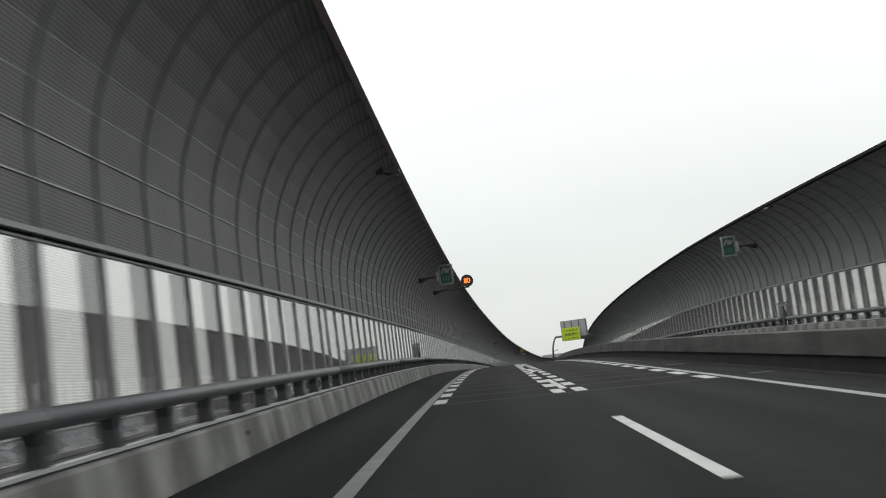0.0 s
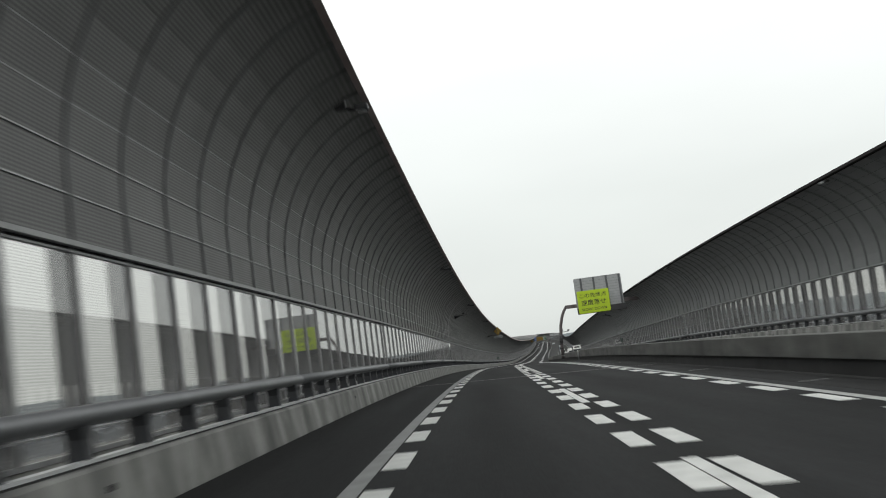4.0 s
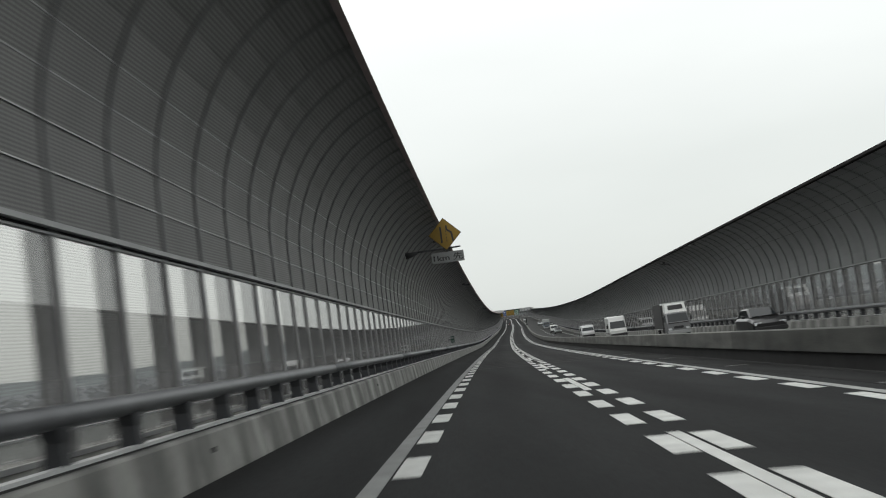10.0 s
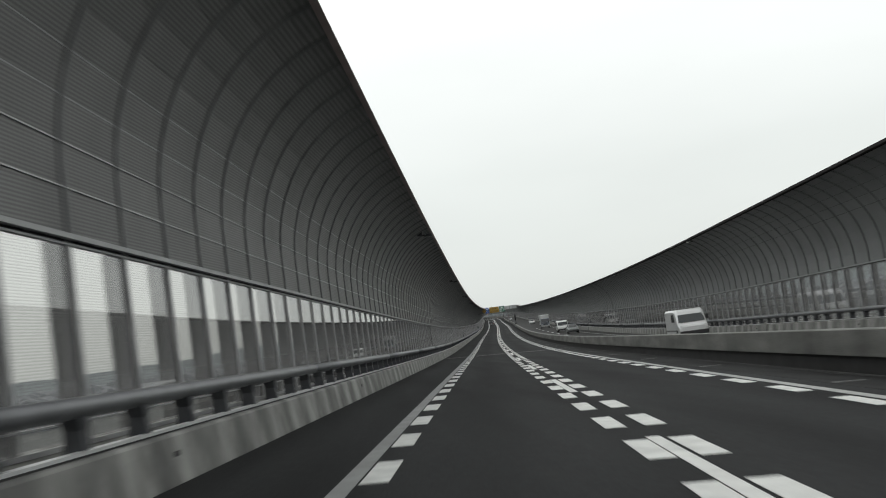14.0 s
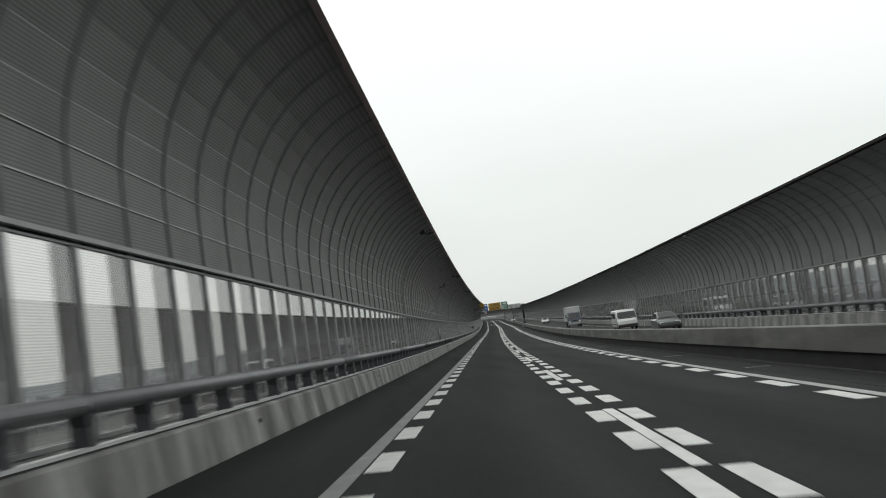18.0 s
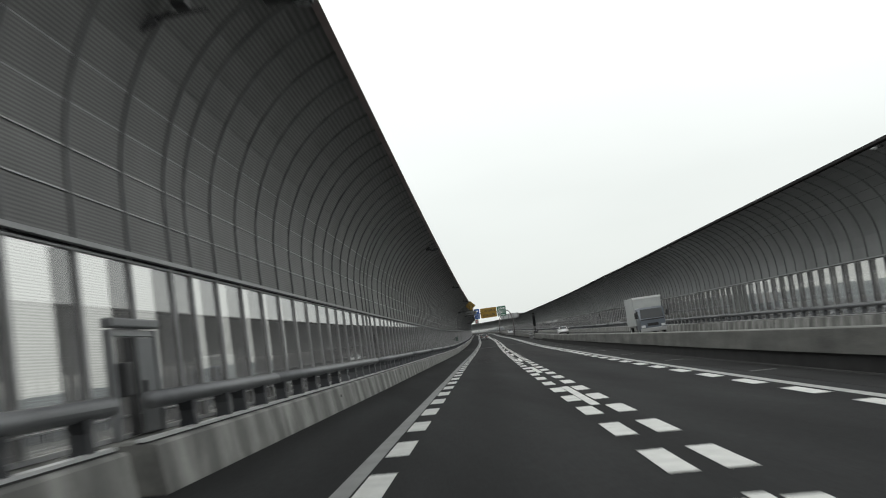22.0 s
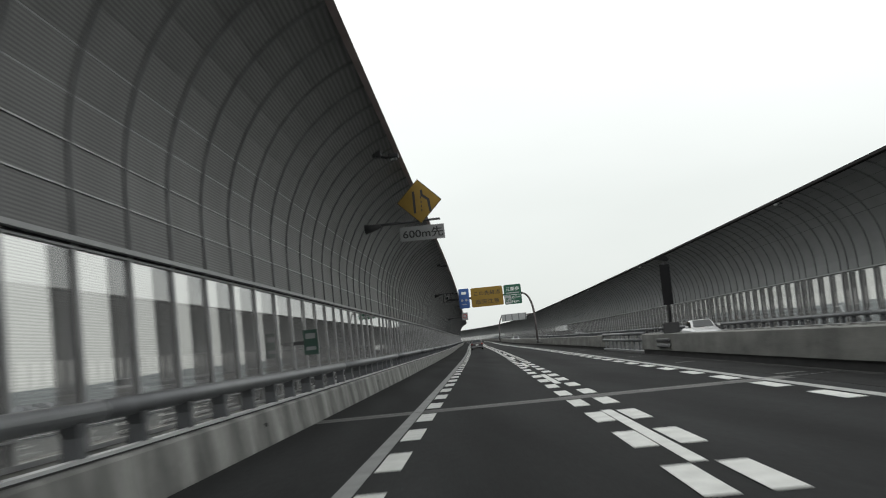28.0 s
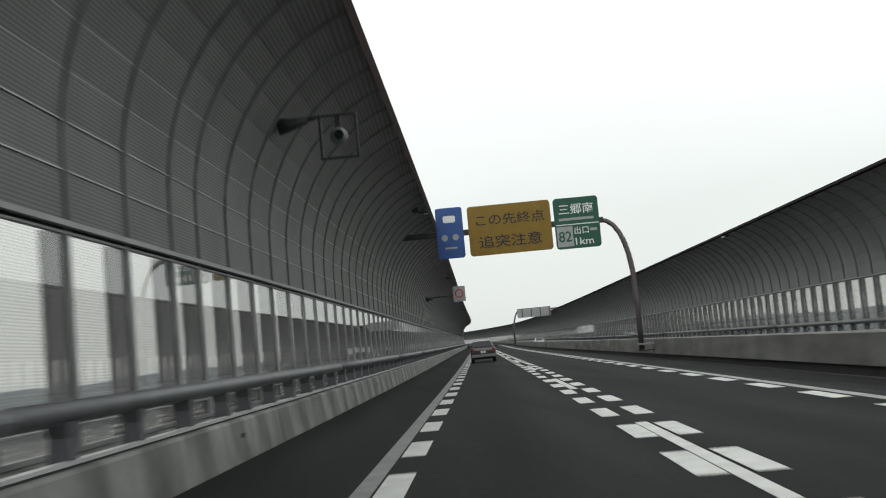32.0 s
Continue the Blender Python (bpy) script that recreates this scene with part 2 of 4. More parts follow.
def post_bands(m):
    """Darker below each rail post, paler concrete between them, broken up by noise."""
    n, l = m.node_tree.nodes, m.node_tree.links
    b = n["Principled BSDF"]
    src = b.inputs["Base Color"].links[0].from_socket
    at, tc, ns = n.new("ShaderNodeAttribute"), n.new("ShaderNodeTexCoord"), n.new("ShaderNodeTexNoise")
    at.attribute_name = "run"
    ns.inputs["Scale"].default_value, ns.inputs["Detail"].default_value = 2.2, 4
    l.new(tc.outputs["Object"], ns.inputs["Vector"])
    warp, frq, cos, lift, rng, sc = [n.new("ShaderNodeMath") for _ in range(4)] + [n.new("ShaderNodeMapRange"), n.new("ShaderNodeVectorMath")]
    warp.operation, frq.operation, cos.operation, lift.operation, sc.operation = "MULTIPLY_ADD", "MULTIPLY", "COSINE", "MULTIPLY_ADD", "SCALE"
    warp.inputs[1].default_value = 0.22
    l.new(ns.outputs["Fac"], warp.inputs[0])
    l.new(at.outputs["Fac"], warp.inputs[2])
    frq.inputs[1].default_value = 2 * math.pi
    l.new(warp.outputs[0], frq.inputs[0])
    l.new(frq.outputs[0], cos.inputs[0])
    lift.inputs[1].default_value = 2.2
    l.new(ns.outputs["Fac"], lift.inputs[0])
    l.new(cos.outputs[0], lift.inputs[2])
    rng.inputs["From Min"].default_value, rng.inputs["From Max"].default_value = 0.2, 2.1
    rng.inputs["To Min"].default_value, rng.inputs["To Max"].default_value = 1.18, 0.62
    l.new(lift.outputs[0], rng.inputs["Value"])
    l.new(src, sc.inputs[0])
    l.new(rng.outputs["Result"], sc.inputs["Scale"])
    l.new(sc.outputs[0], b.inputs["Base Color"])


ASPHALT = material("asphalt", (0.0198, 0.0207, 0.0211), 0.9, spec=0.12, vary=0.45, scale=0.8, fine=45, bump=0.008, stretch=(1, 0.07, 1))
wheel_tracks(ASPHALT, 0.16)
# far deck's asphalt, lightened to bounce light up onto the walls
BOUNCEASPHALT = material("bounce_asphalt", (0.05, 0.051, 0.05), 0.9, spec=0.15, vary=0.25, scale=0.35, fine=45, bump=0.008, stretch=(1, 0.25, 1))
PAINT = material("road_paint", (0.62, 0.63, 0.605), 0.6, vary=0.2, scale=3, fine=30, bump=0.003)
WORNPAINT = material("worn_line_paint", (0.24, 0.245, 0.24), 0.7, vary=0.25, scale=2, fine=20, bump=0.003)
OLDPAINT = material("old_line_paint", (0.35, 0.36, 0.345), 0.65, vary=0.2, scale=2, fine=20, bump=0.003)
SHOULDER = material("stained_shoulder", (0.0145, 0.0148, 0.0148), 0.9, spec=0.15, vary=0.7, scale=1.2, fine=30, bump=0.008, stretch=(1.4, 0.12, 1))
REDBAR = material("red_anti_skid_coat", (0.019, 0.0125, 0.0122), 0.85, vary=0.2, scale=2, fine=50, bump=0.006)
CONCRETE = material("parapet_concrete", (0.225, 0.226, 0.212), 0.75, vary=0.45, scale=1.6, fine=25, bump=0.006, island=0.05, stretch=(1.2, 1.2, 0.6))
MEDIAN = material("median_concrete", (0.150, 0.151, 0.141), 0.8, vary=0.45, scale=0.9, fine=25, bump=0.006, island=0.03, stretch=(0.35, 0.35, 2.2))
GRIMY = material("grimy_median_concrete", (0.095, 0.096, 0.090), 0.85, vary=0.45, scale=0.9, fine=25, bump=0.006, island=0.03, stretch=(0.35, 0.35, 2.2))
stains(CONCRETE, 1.5, 0.72)
post_bands(CONCRETE)
stains(MEDIAN, 0.5, 0.80)
stains(GRIMY, 0.5, 0.75)
NEARBLACK = material("near_black_matte", (0.028, 0.028, 0.028), 0.9, vary=0.3, scale=1.2, fine=25, bump=0.006)
GALV = material("galvanised_steel", (0.165, 0.17, 0.176), 0.48, 0.5, vary=0.18, scale=2.5, fine=20, bump=0.002)
ALU = material("aluminium_trim", (0.62, 0.63, 0.63), 0.4, 0.4, vary=0.1, scale=2, fine=20, bump=0.001)
LEDGE = material("grey_ledge", (0.33, 0.335, 0.335), 0.5, 0.2, vary=0.15, scale=2, fine=20, bump=0.001)
POST = material("post_steel", (0.10, 0.104, 0.11), 0.5, 0.3, vary=0.2, scale=2, fine=20, bump=0.002, island=0.02)
RAILPOST = material("dark_rail_post", (0.042, 0.044, 0.048), 0.6, 0.2, vary=0.3, scale=3, fine=25, bump=0.002)
MULLION = material("mullion_steel", (0.31, 0.31, 0.315), 0.5, 0.3, vary=0.2, scale=2, fine=20, bump=0.001)
RIB = material("rib_steel", (0.143, 0.145, 0.146), 0.6, 0.2, vary=0.2, scale=1.5, fine=15, bump=0.002)
PANEL = material("louvred_panel", (0.157, 0.157, 0.153), 0.65, 0.15, vary=0.16, scale=0.8, fine=20, bump=0.0, island=0.035)
louvre(PANEL)
# far wall: panels a little paler, ribs and caps darker than the near ones
FARPANEL = material("pale_far_panel", (0.168, 0.173, 0.172), 0.5, 0.25, vary=0.2, scale=0.5, fine=20, bump=0.0, island=0.075)
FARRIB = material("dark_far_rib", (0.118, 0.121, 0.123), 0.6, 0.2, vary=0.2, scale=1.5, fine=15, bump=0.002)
LITSEAM = material("lit_panel_flange", (0.42, 0.43, 0.42), 0.5, 0.4, vary=0.15, scale=2, fine=20, bump=0.0)
CAP = material("edge_cap", (0.26, 0.205, 0.195), 0.6, 0.2, vary=0.2, scale=1.5, fine=15, bump=0.0)
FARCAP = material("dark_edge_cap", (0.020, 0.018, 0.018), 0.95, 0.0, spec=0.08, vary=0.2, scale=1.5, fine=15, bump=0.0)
PANE = pane_material("clear_sheet", (0.90, 0.895, 0.885), 0.06)
GROUND = material("far_ground", (0.075, 0.083, 0.080), 0.9, vary=0.4, scale=0.03, fine=0.3, bump=0.0)


# ---------------------------------------------------------------- mesh helpers
def mesh_object(name, verts, faces, mat, parent=None, label=""):
    me = bpy.data.meshes.new(name)
    me.from_pydata([tuple(v) for v in verts], [], faces)
    me.materials.append(mat)
    me.update()
    ob = new(name, me)
    if parent is not None:
        ob.parent = parent
    if label:
        ob["label"] = label
    return ob


class Heap:
    """Collects boxes and strips into one mesh."""

    def __init__(self):
        self.v, self.f = [], []

    def hexa(self, pts):
        """Eight corners: bottom four in order round, then the top four."""
        b = len(self.v)
        self.v += [tuple(p) for p in pts]
        self.f += [(b + 3, b + 2, b + 1, b), (b + 4, b + 5, b + 6, b + 7)] + \
                  [(b + i, b + (i + 1) % 4, b + 4 + (i + 1) % 4, b + 4 + i) for i in range(4)]

    def bar(self, s0, s1, x0, x1, z0, z1):
        """A block along the road between two stations."""
        self.hexa([P(s0, x0, z0), P(s0, x1, z0), P(s1, x1, z0), P(s1, x0, z0),
                   P(s0, x0, z1), P(s0, x1, z1), P(s1, x1, z1), P(s1, x0, z1)])

    def sweep(self, section, s0, s1, step=5.0, closed=True):
        """A section of (x, z) points carried along the road."""
        n = max(1, int(math.ceil((s1 - s0) / step)))
        k = len(section)
        b = len(self.v)
        for i in range(n + 1):
            s = s0 + (s1 - s0) * i / n
            self.v += [tuple(P(s, x, z)) for x, z in section]
        for i in range(n):
            for j in range(k if closed else k - 1):
                a, c = b + i * k + j, b + i * k + (j + 1) % k
                self.f.append((a, c, c + k, a + k))
        if closed:
            self.f.append(tuple(b + j for j in range(k))[::-1])
            self.f.append(tuple(b + n * k + j for j in range(k)))

    def across(self, ob, xs):
        """Stores each point's place across the road for the material."""
        at = ob.data.attributes.new("across", "FLOAT", "POINT")
        at.data.foreach_set("value", xs)

    def make(self, name, mat, parent=None, label=""):
        return mesh_object(name, self.v, self.f, mat, parent, label)


def flip(section):
    """The same section on the far carriageway."""
    return [(2 * MID - x, z) for x, z in section][::-1]


def both(side, x):
    return x if side < 0 else 2 * MID - x


# ---------------------------------------------------------------- decks
h = Heap()
section = [(-6.6, -0.6), (5.3, -0.6), (5.3, 0.0), (-6.6, 0.0)]
h.sweep(section, S0, S1)
road_1 = tagged(h.make("road_1", ASPHALT), "dark grey asphalt deck of the two-lane expressway", "road", kind="structure")
h.across(road_1, [section[i % 4][0] for i in range(len(h.v))])
h = Heap()
h.sweep([(5.9, -0.6), (16.3, -0.6), (16.3, 0.0), (5.9, 0.0)], S0, S1)
road_2 = tagged(h.make("road_2", BOUNCEASPHALT), "dark grey asphalt deck of the opposite carriageway", "road", kind="structure")

# ground far below the viaduct
h = Heap()
h.v = [(-2500, -1500, -14), (2500, -1500, -14), (2500, 3500, -14), (-2500, 3500, -14)]
h.f = [(0, 1, 2, 3)]
ground = tagged(h.make("ground", GROUND), "flat hazy suburban ground below the viaduct", "ground", kind="structure")

# piers that carry both decks
PIER = material("pier_concrete", (0.28, 0.28, 0.27), 0.8, vary=0.25, scale=0.5, fine=15, bump=0.006, stretch=(1, 1, 0.3))
for i in range(28):
    m = frame_at(2.0 + 50.0 * i, MID, -0.62)
    drop = m.translation.z + 14.0
    m = Matrix.Translation(m.translation) @ Matrix.Rotation(m.to_euler().z, 4, "Z")
    pier = tagged(new("pier"), "plain concrete pier under the viaduct deck", "pier", "viaduct piers", kind="structure")
    pier.matrix_world = m
    for name, w, d, z0, z1 in (("column", 2.6, 1.3, -drop, -1.9), ("cap_beam", 9.5, 1.1, -1.9, -0.55)):
        h = Heap()
        h.hexa([(x, y, z) for z in (z0, z1) for x, y in ((-w, -d), (w, -d), (w, d), (-w, d))])
        h.make(name, PIER, pier)

# ---------------------------------------------------------------- road markings
DASH_END = 18.0
# the painters' pitch drifts by a few hands along the way: station, shift
DRIFT_S = [20, 42, 65, 94, 122, 197, 225, 250, 277, 302, 329, 353, 377, 401, 473, 497, 517, 541, 561, 586, 606, 630, 650, 714, 733, 753, 774]
DRIFT = [0.0, -0.27, -0.34, 0.05, 0.10, -0.48, -0.75, -0.15, -0.40, -0.17, -0.60, -0.25, -0.26, -0.30, -0.45, -0.50, -0.31, -0.35, -0.54, -0.22, 0.25, -0.18, -0.18, -0.24, -0.36, -0.27, -0.03]


def drift(s):
    return float(np.interp(s, DRIFT_S, DRIFT))



def marking(name, label):
    return tagged(new(name), label, "road marking", kind="structure")


lines = marking("edge_line", "solid white edge lines painted on the asphalt")
for x0, x1 in ((-3.42, -3.22), (3.54, 3.74), (both(1, -3.22), both(1, -3.42))):
    h = Heap()
    h.sweep([(x0, 0.003), (x1, 0.003), (x1, 0.007), (x0, 0.007)], S0, S1)
    h.make("line", WORNPAINT if x0 < 0 else OLDPAINT, lines)
dashes = marking("lane_line", "broken white lane line in long dashes")
for n in range(-2, 60):
    e = DASH_END + 20 * n
    e += drift(e)
    h = Heap()
    h.bar(e - 8.1, e, -0.09, 0.075, 0.003, 0.007)
    h.make("dash", PAINT, dashes)
    h = Heap()
    h.bar(e - 8.1, e, both(1, 0.08), both(1, -0.08), 0.003, 0.007)
    h.make("dash", PAINT, dashes)

slow_marks = marking("deceleration_blocks", "rows of white slow-down blocks beside the lines")
rest = Heap()
for x0, x1 in ((-0.385, -0.11), (0.125, 0.41), (-3.19, -2.90), (3.14, 3.43)):
    for n in range(0, 300):
        e = DASH_END - 0.3 + 12.0 + 4.0 * n
        if e > S1 - 5:
            break
        e += drift(e)
        hh = Heap() if n < 62 else rest
        hh.bar(e - 2.07, e, x0, x1, 0.004, 0.009)
        if n < 62:
            hh.make("block", PAINT, slow_marks)
tagged(rest.make("far_block", PAINT, slow_marks), kind="stuff")

bars = marking("red_stripes", "dull red anti-skid stripes laid across both lanes")
for a, b_ in ((27.0, 74.0), (318.0, 372.0), (616.0, 668.0)):
    s = a
    while s < b_:
        h = Heap()
        h.bar(s, s + 0.42, -3.2, 3.5, 0.0015, 0.0025)
        h.make("stripe", REDBAR, bars)
        s += 3.6

# ---------------------------------------------------------------- parapets, rails, walls
ARC_X, ARC_Z, ARC_R, ARC_END = -6.12, 3.6, 3.6, radians(70.3)


# the far wall stands on a higher sill and starts to curve lower down: sill height, start of the curve
SHAPE = {-1: (2.85, 3.6), 1: (3.07, 3.44)}


def curve_point(d, off=0.0, side=-1):
    """Point of the wall's inner skin d metres up from the sill of the dark panels; off towards the road."""
    sill, arc = SHAPE[side]
    flat = arc - sill
    if d < flat:
        return (ARC_X + off, sill + d)
    a = (d - flat) / ARC_R
    r = ARC_R - off
    return (ARC_X + ARC_R - r * math.cos(a), arc + r * math.sin(a))


def arc_length(side):
    return SHAPE[side][1] - SHAPE[side][0] + ARC_R * ARC_END


ROWS = 10
EXITS = (68.45, 561.5)   # stations of the emergency exits
PITCH = 2.0
# the spans between expansion joints, each with its own row of posts: from, to, first post
SPANS = ((-30.0, 32.0, -28.45), (32.0, 156.0, 32.87), (156.0, 204.9, 156.00), (204.9, 206.0, 205.18), (206.0, 207.5, 206.41), (207.5, 216.0, 208.50),
         (216.0, 240.0, 217.97), (240.0, 289.5, 240.68), (289.5, 305.9, 290.37), (305.9, 342.0, 306.25), (342.0, 382.0, 342.46), (382.0, 458.2, 382.47), (458.2, 496.5, 459.75),
         (496.5, 498.3, 497.40), (498.3, 520.0, 498.85), (520.0, 523.2, 520.72), (523.2, 524.4, 523.72), (524.4, 531.0, 524.62), (531.0, 566.0, 531.40), (566.0, 567.3, 566.55),
         (567.3, 593.0, 568.28), (593.0, 594.4, 593.63), (594.4, 598.0, 594.90), (598.0, 628.0, 599.37), (628.0, 629.9, 628.83), (629.9, 637.3, 630.40), (637.3, 643.0, 638.05), (643.0, 660.3, 643.50),
         (660.3, 702.5, 660.94), (702.5, 727.0, 703.10), (727.0, 733.5, 728.70), (733.5, 735.0, 734.15),
         (735.0, 742.0, 735.28), (742.0, 743.4, 742.50), (743.4, 768.0, 743.75), (768.0, 778.0, 768.92), (778.0, 1390.0, 778.38))


def post_stations():
    """Each post's station and the clear length to the next."""
    rows = []
    for a, b, first in SPANS:
        s = first
        while s < b - 0.15:
            if not rows or s - rows[-1] > 0.6:
                rows.append(s)
            s += PITCH
    return [(p, q - p) for p, q in zip(rows[:-1], rows[1:])]


def lengths(step, lo, hi):
    """Lengths along the road, broken every step metres and at the emergency exits (from lo to hi past each)."""
    cuts = sorted(list(np.arange(S0, S1 + 0.1, step)) + [q + e for q in EXITS for e in (lo, hi)])
    return [(a, b) for a, b in zip(cuts[:-1], cuts[1:]) if b - a > 0.02 and not any(q + lo - 0.01 < a < q + hi - 0.01 for q in EXITS)]


def side_section(side, pts):
    return pts if side < 0 else flip(pts)


def build_side(side, name_wall, name_parapet, name_rail):
    length = arc_length(side)
    up = SHAPE[side][0] - 2.85
    posts = [q + 0.25 for q, gap in post_stations()]
    # concrete parapet in 10 m lengths
    par = tagged(new(name_parapet), "weathered grey concrete parapet along the deck edge", "parapet", kind="structure")
    for a, b in lengths(10.0, -1.25, -0.25):
        h = Heap()
        h.sweep(side_section(side, [(-6.75, -0.3), (-5.35, -0.3), (-5.35, 0.02), (-5.42, 0.52), (-5.45, 0.55), (-6.75, 0.55)]), a + 0.008, b - 0.008, 0.5)
        ob = h.make("concrete_length", CONCRETE, par)
        at = ob.data.attributes.new("run", "FLOAT", "POINT")
        at.data.foreach_set("value", np.repeat(np.interp(np.linspace(a + 0.008, b - 0.008, len(h.v) // 6), posts, range(len(posts))), 6))
    # tubular rail on posts
    rail = tagged(new(name_rail), "galvanised tubular guard rail on short posts", "guard rail", kind="structure")
    ring = [(-5.66 + 0.11 * math.cos(a), 0.998 + 0.102 * math.sin(a)) for a in (2 * math.pi * i / 16 for i in range(16))]
    for a, b2 in lengths(20.0, -0.95, 0.5):
        h = Heap()
        h.sweep(side_section(side, ring), a + 0.004, b2 - 0.004)
        h.make("tube", GALV, rail).data.shade_smooth()
    # dark drain slots in the parapet
    s = S0 + 7.0
    while s < S1:
        h = Heap()
        h.bar(s, s + 0.22, both(side, -5.43), both(side, -5.388), 0.30, 0.36)
        h.make("drain_slot", NEARBLACK, par)
        s += 20
    rest = Heap()
    for s, gap in post_stations():
        near = -12 < s < 580
        s += 0.25
        if any(q - 1.3 < s < q + 0.55 for q in EXITS):
            continue
        hh = Heap() if near else rest
        # a stem that widens into a saddle under the tube
        for sec, w0, w1 in (([(-5.76, 0.55), (-5.55, 0.55), (-5.575, 0.79), (-5.745, 0.79)], 0.085, 0.075),
                            ([(-5.745, 0.79), (-5.575, 0.79), (-5.56, 0.92), (-5.76, 0.92)], 0.075, 0.15)):
            q = [(both(side, x), z) for x, z in sec]
            hh.hexa([P(s - w0, *q[0]), P(s - w0, *q[1]), P(s + w0, *q[1]), P(s + w0, *q[0]),
                     P(s - w1, *q[3]), P(s - w1, *q[2]), P(s + w1, *q[2]), P(s + w1, *q[3])])
        if near:
            hh.make("rail_post", RAILPOST, rail)
    tagged(rest.make("far_rail_post", POST, rail), kind="stuff")

    # noise wall: posts, clear sheets, trims, ribs, dark panels
    wall = tagged(new(name_wall), "tall noise wall, clear sheets below and dark louvred panels curving overhead", "noise wall", kind="structure")
    # near-black strips at base and head put in the dark of narrow gaps
    for nm, sec, mat in (("sill_rail", [(-6.19, 0.56), (-6.12, 0.56), (-6.12, 0.61), (-6.19, 0.61)], LEDGE),
                         ("base_gasket", [(-5.64, 0.552), (-5.525, 0.552), (-5.525, 0.570), (-5.64, 0.570)], NEARBLACK),
                         ("base_channel", [(-5.64, 0.572), (-5.53, 0.572), (-5.53, 0.605), (-5.64, 0.605)], ALU),
                         ("frame_rail", [(-6.18, 0.81), (-6.13, 0.81), (-6.13, 0.83), (-6.18, 0.83)], LEDGE),
                         ("head_trim", [(-6.18, 2.72 + up), (-6.12, 2.72 + up), (-6.12, 2.745 + up), (-6.18, 2.745 + up)], LEDGE),
                         ("head_gasket", [(-6.20, 2.748 + up), (-6.125, 2.748 + up), (-6.125, 2.775 + up), (-6.20, 2.775 + up)], NEARBLACK),
                         ("ledge", [(-6.26, 2.777 + up), (-6.05, 2.777 + up), (-6.05, 2.835 + up), (-6.26, 2.835 + up)], LEDGE)):
        for a, b in lengths(40.0, -1.25, -0.25) if nm.startswith("base") else lengths(40.0, 0.0, 0.0):
            h = Heap()
            h.sweep(side_section(side, sec), a + 0.003, b - 0.003)
            h.make(nm, mat, wall)
    back = -0.16 if side < 0 else -0.10
    tipa, tipb = curve_point(length - 0.1, 0.04, side), curve_point(length + 0.04, 0.04, side)
    s = S0
    while s < S1:
        h = Heap()
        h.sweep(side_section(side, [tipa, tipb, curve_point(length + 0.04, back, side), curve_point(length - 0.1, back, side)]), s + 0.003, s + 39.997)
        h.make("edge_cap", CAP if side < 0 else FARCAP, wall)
        s += 40
    # seams between the panel rows: thin flanges
    for r in range(1, ROWS):
        d = length * r / ROWS
        h = Heap()
        proud = (-0.001 if r < 5 else -0.012) if side > 0 else 0.016 if r <= 2 else 0.004 if r <= 4 else -0.003
        w = 0.009 if side < 0 else 0.012
        a, b2 = curve_point(d - w, -0.09, side), curve_point(d + w, -0.09, side)
        a2, b3 = curve_point(d - w, proud, side), curve_point(d + w, proud, side)
        h.sweep(side_section(side, [a, a2, b3, b2]), S0, S1, 10.0)
        # near wall: sky caught by the lower flanges is put in as paler colours
        h.make("flange", (FARPANEL if r < 5 else NEARBLACK) if side > 0 else LITSEAM if r <= 2 else LEDGE if r <= 4 else PANEL, wall)
    far_post, far_pane, far_rib, far_panel, far_mull = Heap(), Heap(), Heap(), Heap(), Heap()
    for s, gap in post_stations():
        near = -12 < s < 580
        # H-beam post behind the sheets
        hp = Heap() if near else far_post
        for x0, x1, w in ((-6.187, -6.172, 0.085), (-6.40, -6.385, 0.085), (-6.385, -6.187, 0.012)):
            hp.bar(s + 0.025 - w, s + 0.025 + w, both(side, x0), both(side, x1), 0.55, 2.776 + up)
        if near:
            hp.make("post", POST, wall)
        # clear sheet
        hq = Heap() if near else far_pane
        hq.bar(s + 0.045, s + gap + 0.005, both(side, -6.165), both(side, -6.155), 0.59, 2.735 + up)
        if near:
            hq.make("pane", PANE, wall)
        # mullion in front of the joint of two sheets
        hm = Heap() if near else far_mull
        hm.bar(s - 0.015, s + 0.06, both(side, -6.15), both(side, -6.115), 0.61, 2.776 + up)
        if near:
            hm.make("mullion", MULLION, wall)
        # curved rib
        hr = Heap() if near else far_rib
        n = 12
        for j in range(n):
            d0, d1 = length * j / n, length * (j + 1) / n
            a, b2, c, e = curve_point(d0, 0.0, side), curve_point(d0, 0.035, side), curve_point(d1, 0.035, side), curve_point(d1, 0.0, side)
            q = [(both(side, x), z) for x, z in (a, b2, c, e)]
            w = 0.055 if side < 0 else 0.04
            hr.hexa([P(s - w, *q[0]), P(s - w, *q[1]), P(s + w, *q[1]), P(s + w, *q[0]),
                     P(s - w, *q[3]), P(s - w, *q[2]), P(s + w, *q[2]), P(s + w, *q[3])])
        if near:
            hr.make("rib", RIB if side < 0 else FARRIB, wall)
        # louvred panels
        for r in range(ROWS):
            own = r < 5 and -4 < s < 116
            hh = Heap() if own else far_panel
            d0, d1 = length * r / ROWS + (0.0095 if r else -0.012), length * (r + 1) / ROWS - 0.0095
            a, b2, c, e = curve_point(d0, -0.095, side), curve_point(d0, 0.0, side), curve_point(d1, 0.0, side), curve_point(d1, -0.095, side)
            q = [(both(side, x), z) for x, z in (a, b2, c, e)]
            g0, g1 = s + 0.06, s + gap - 0.06
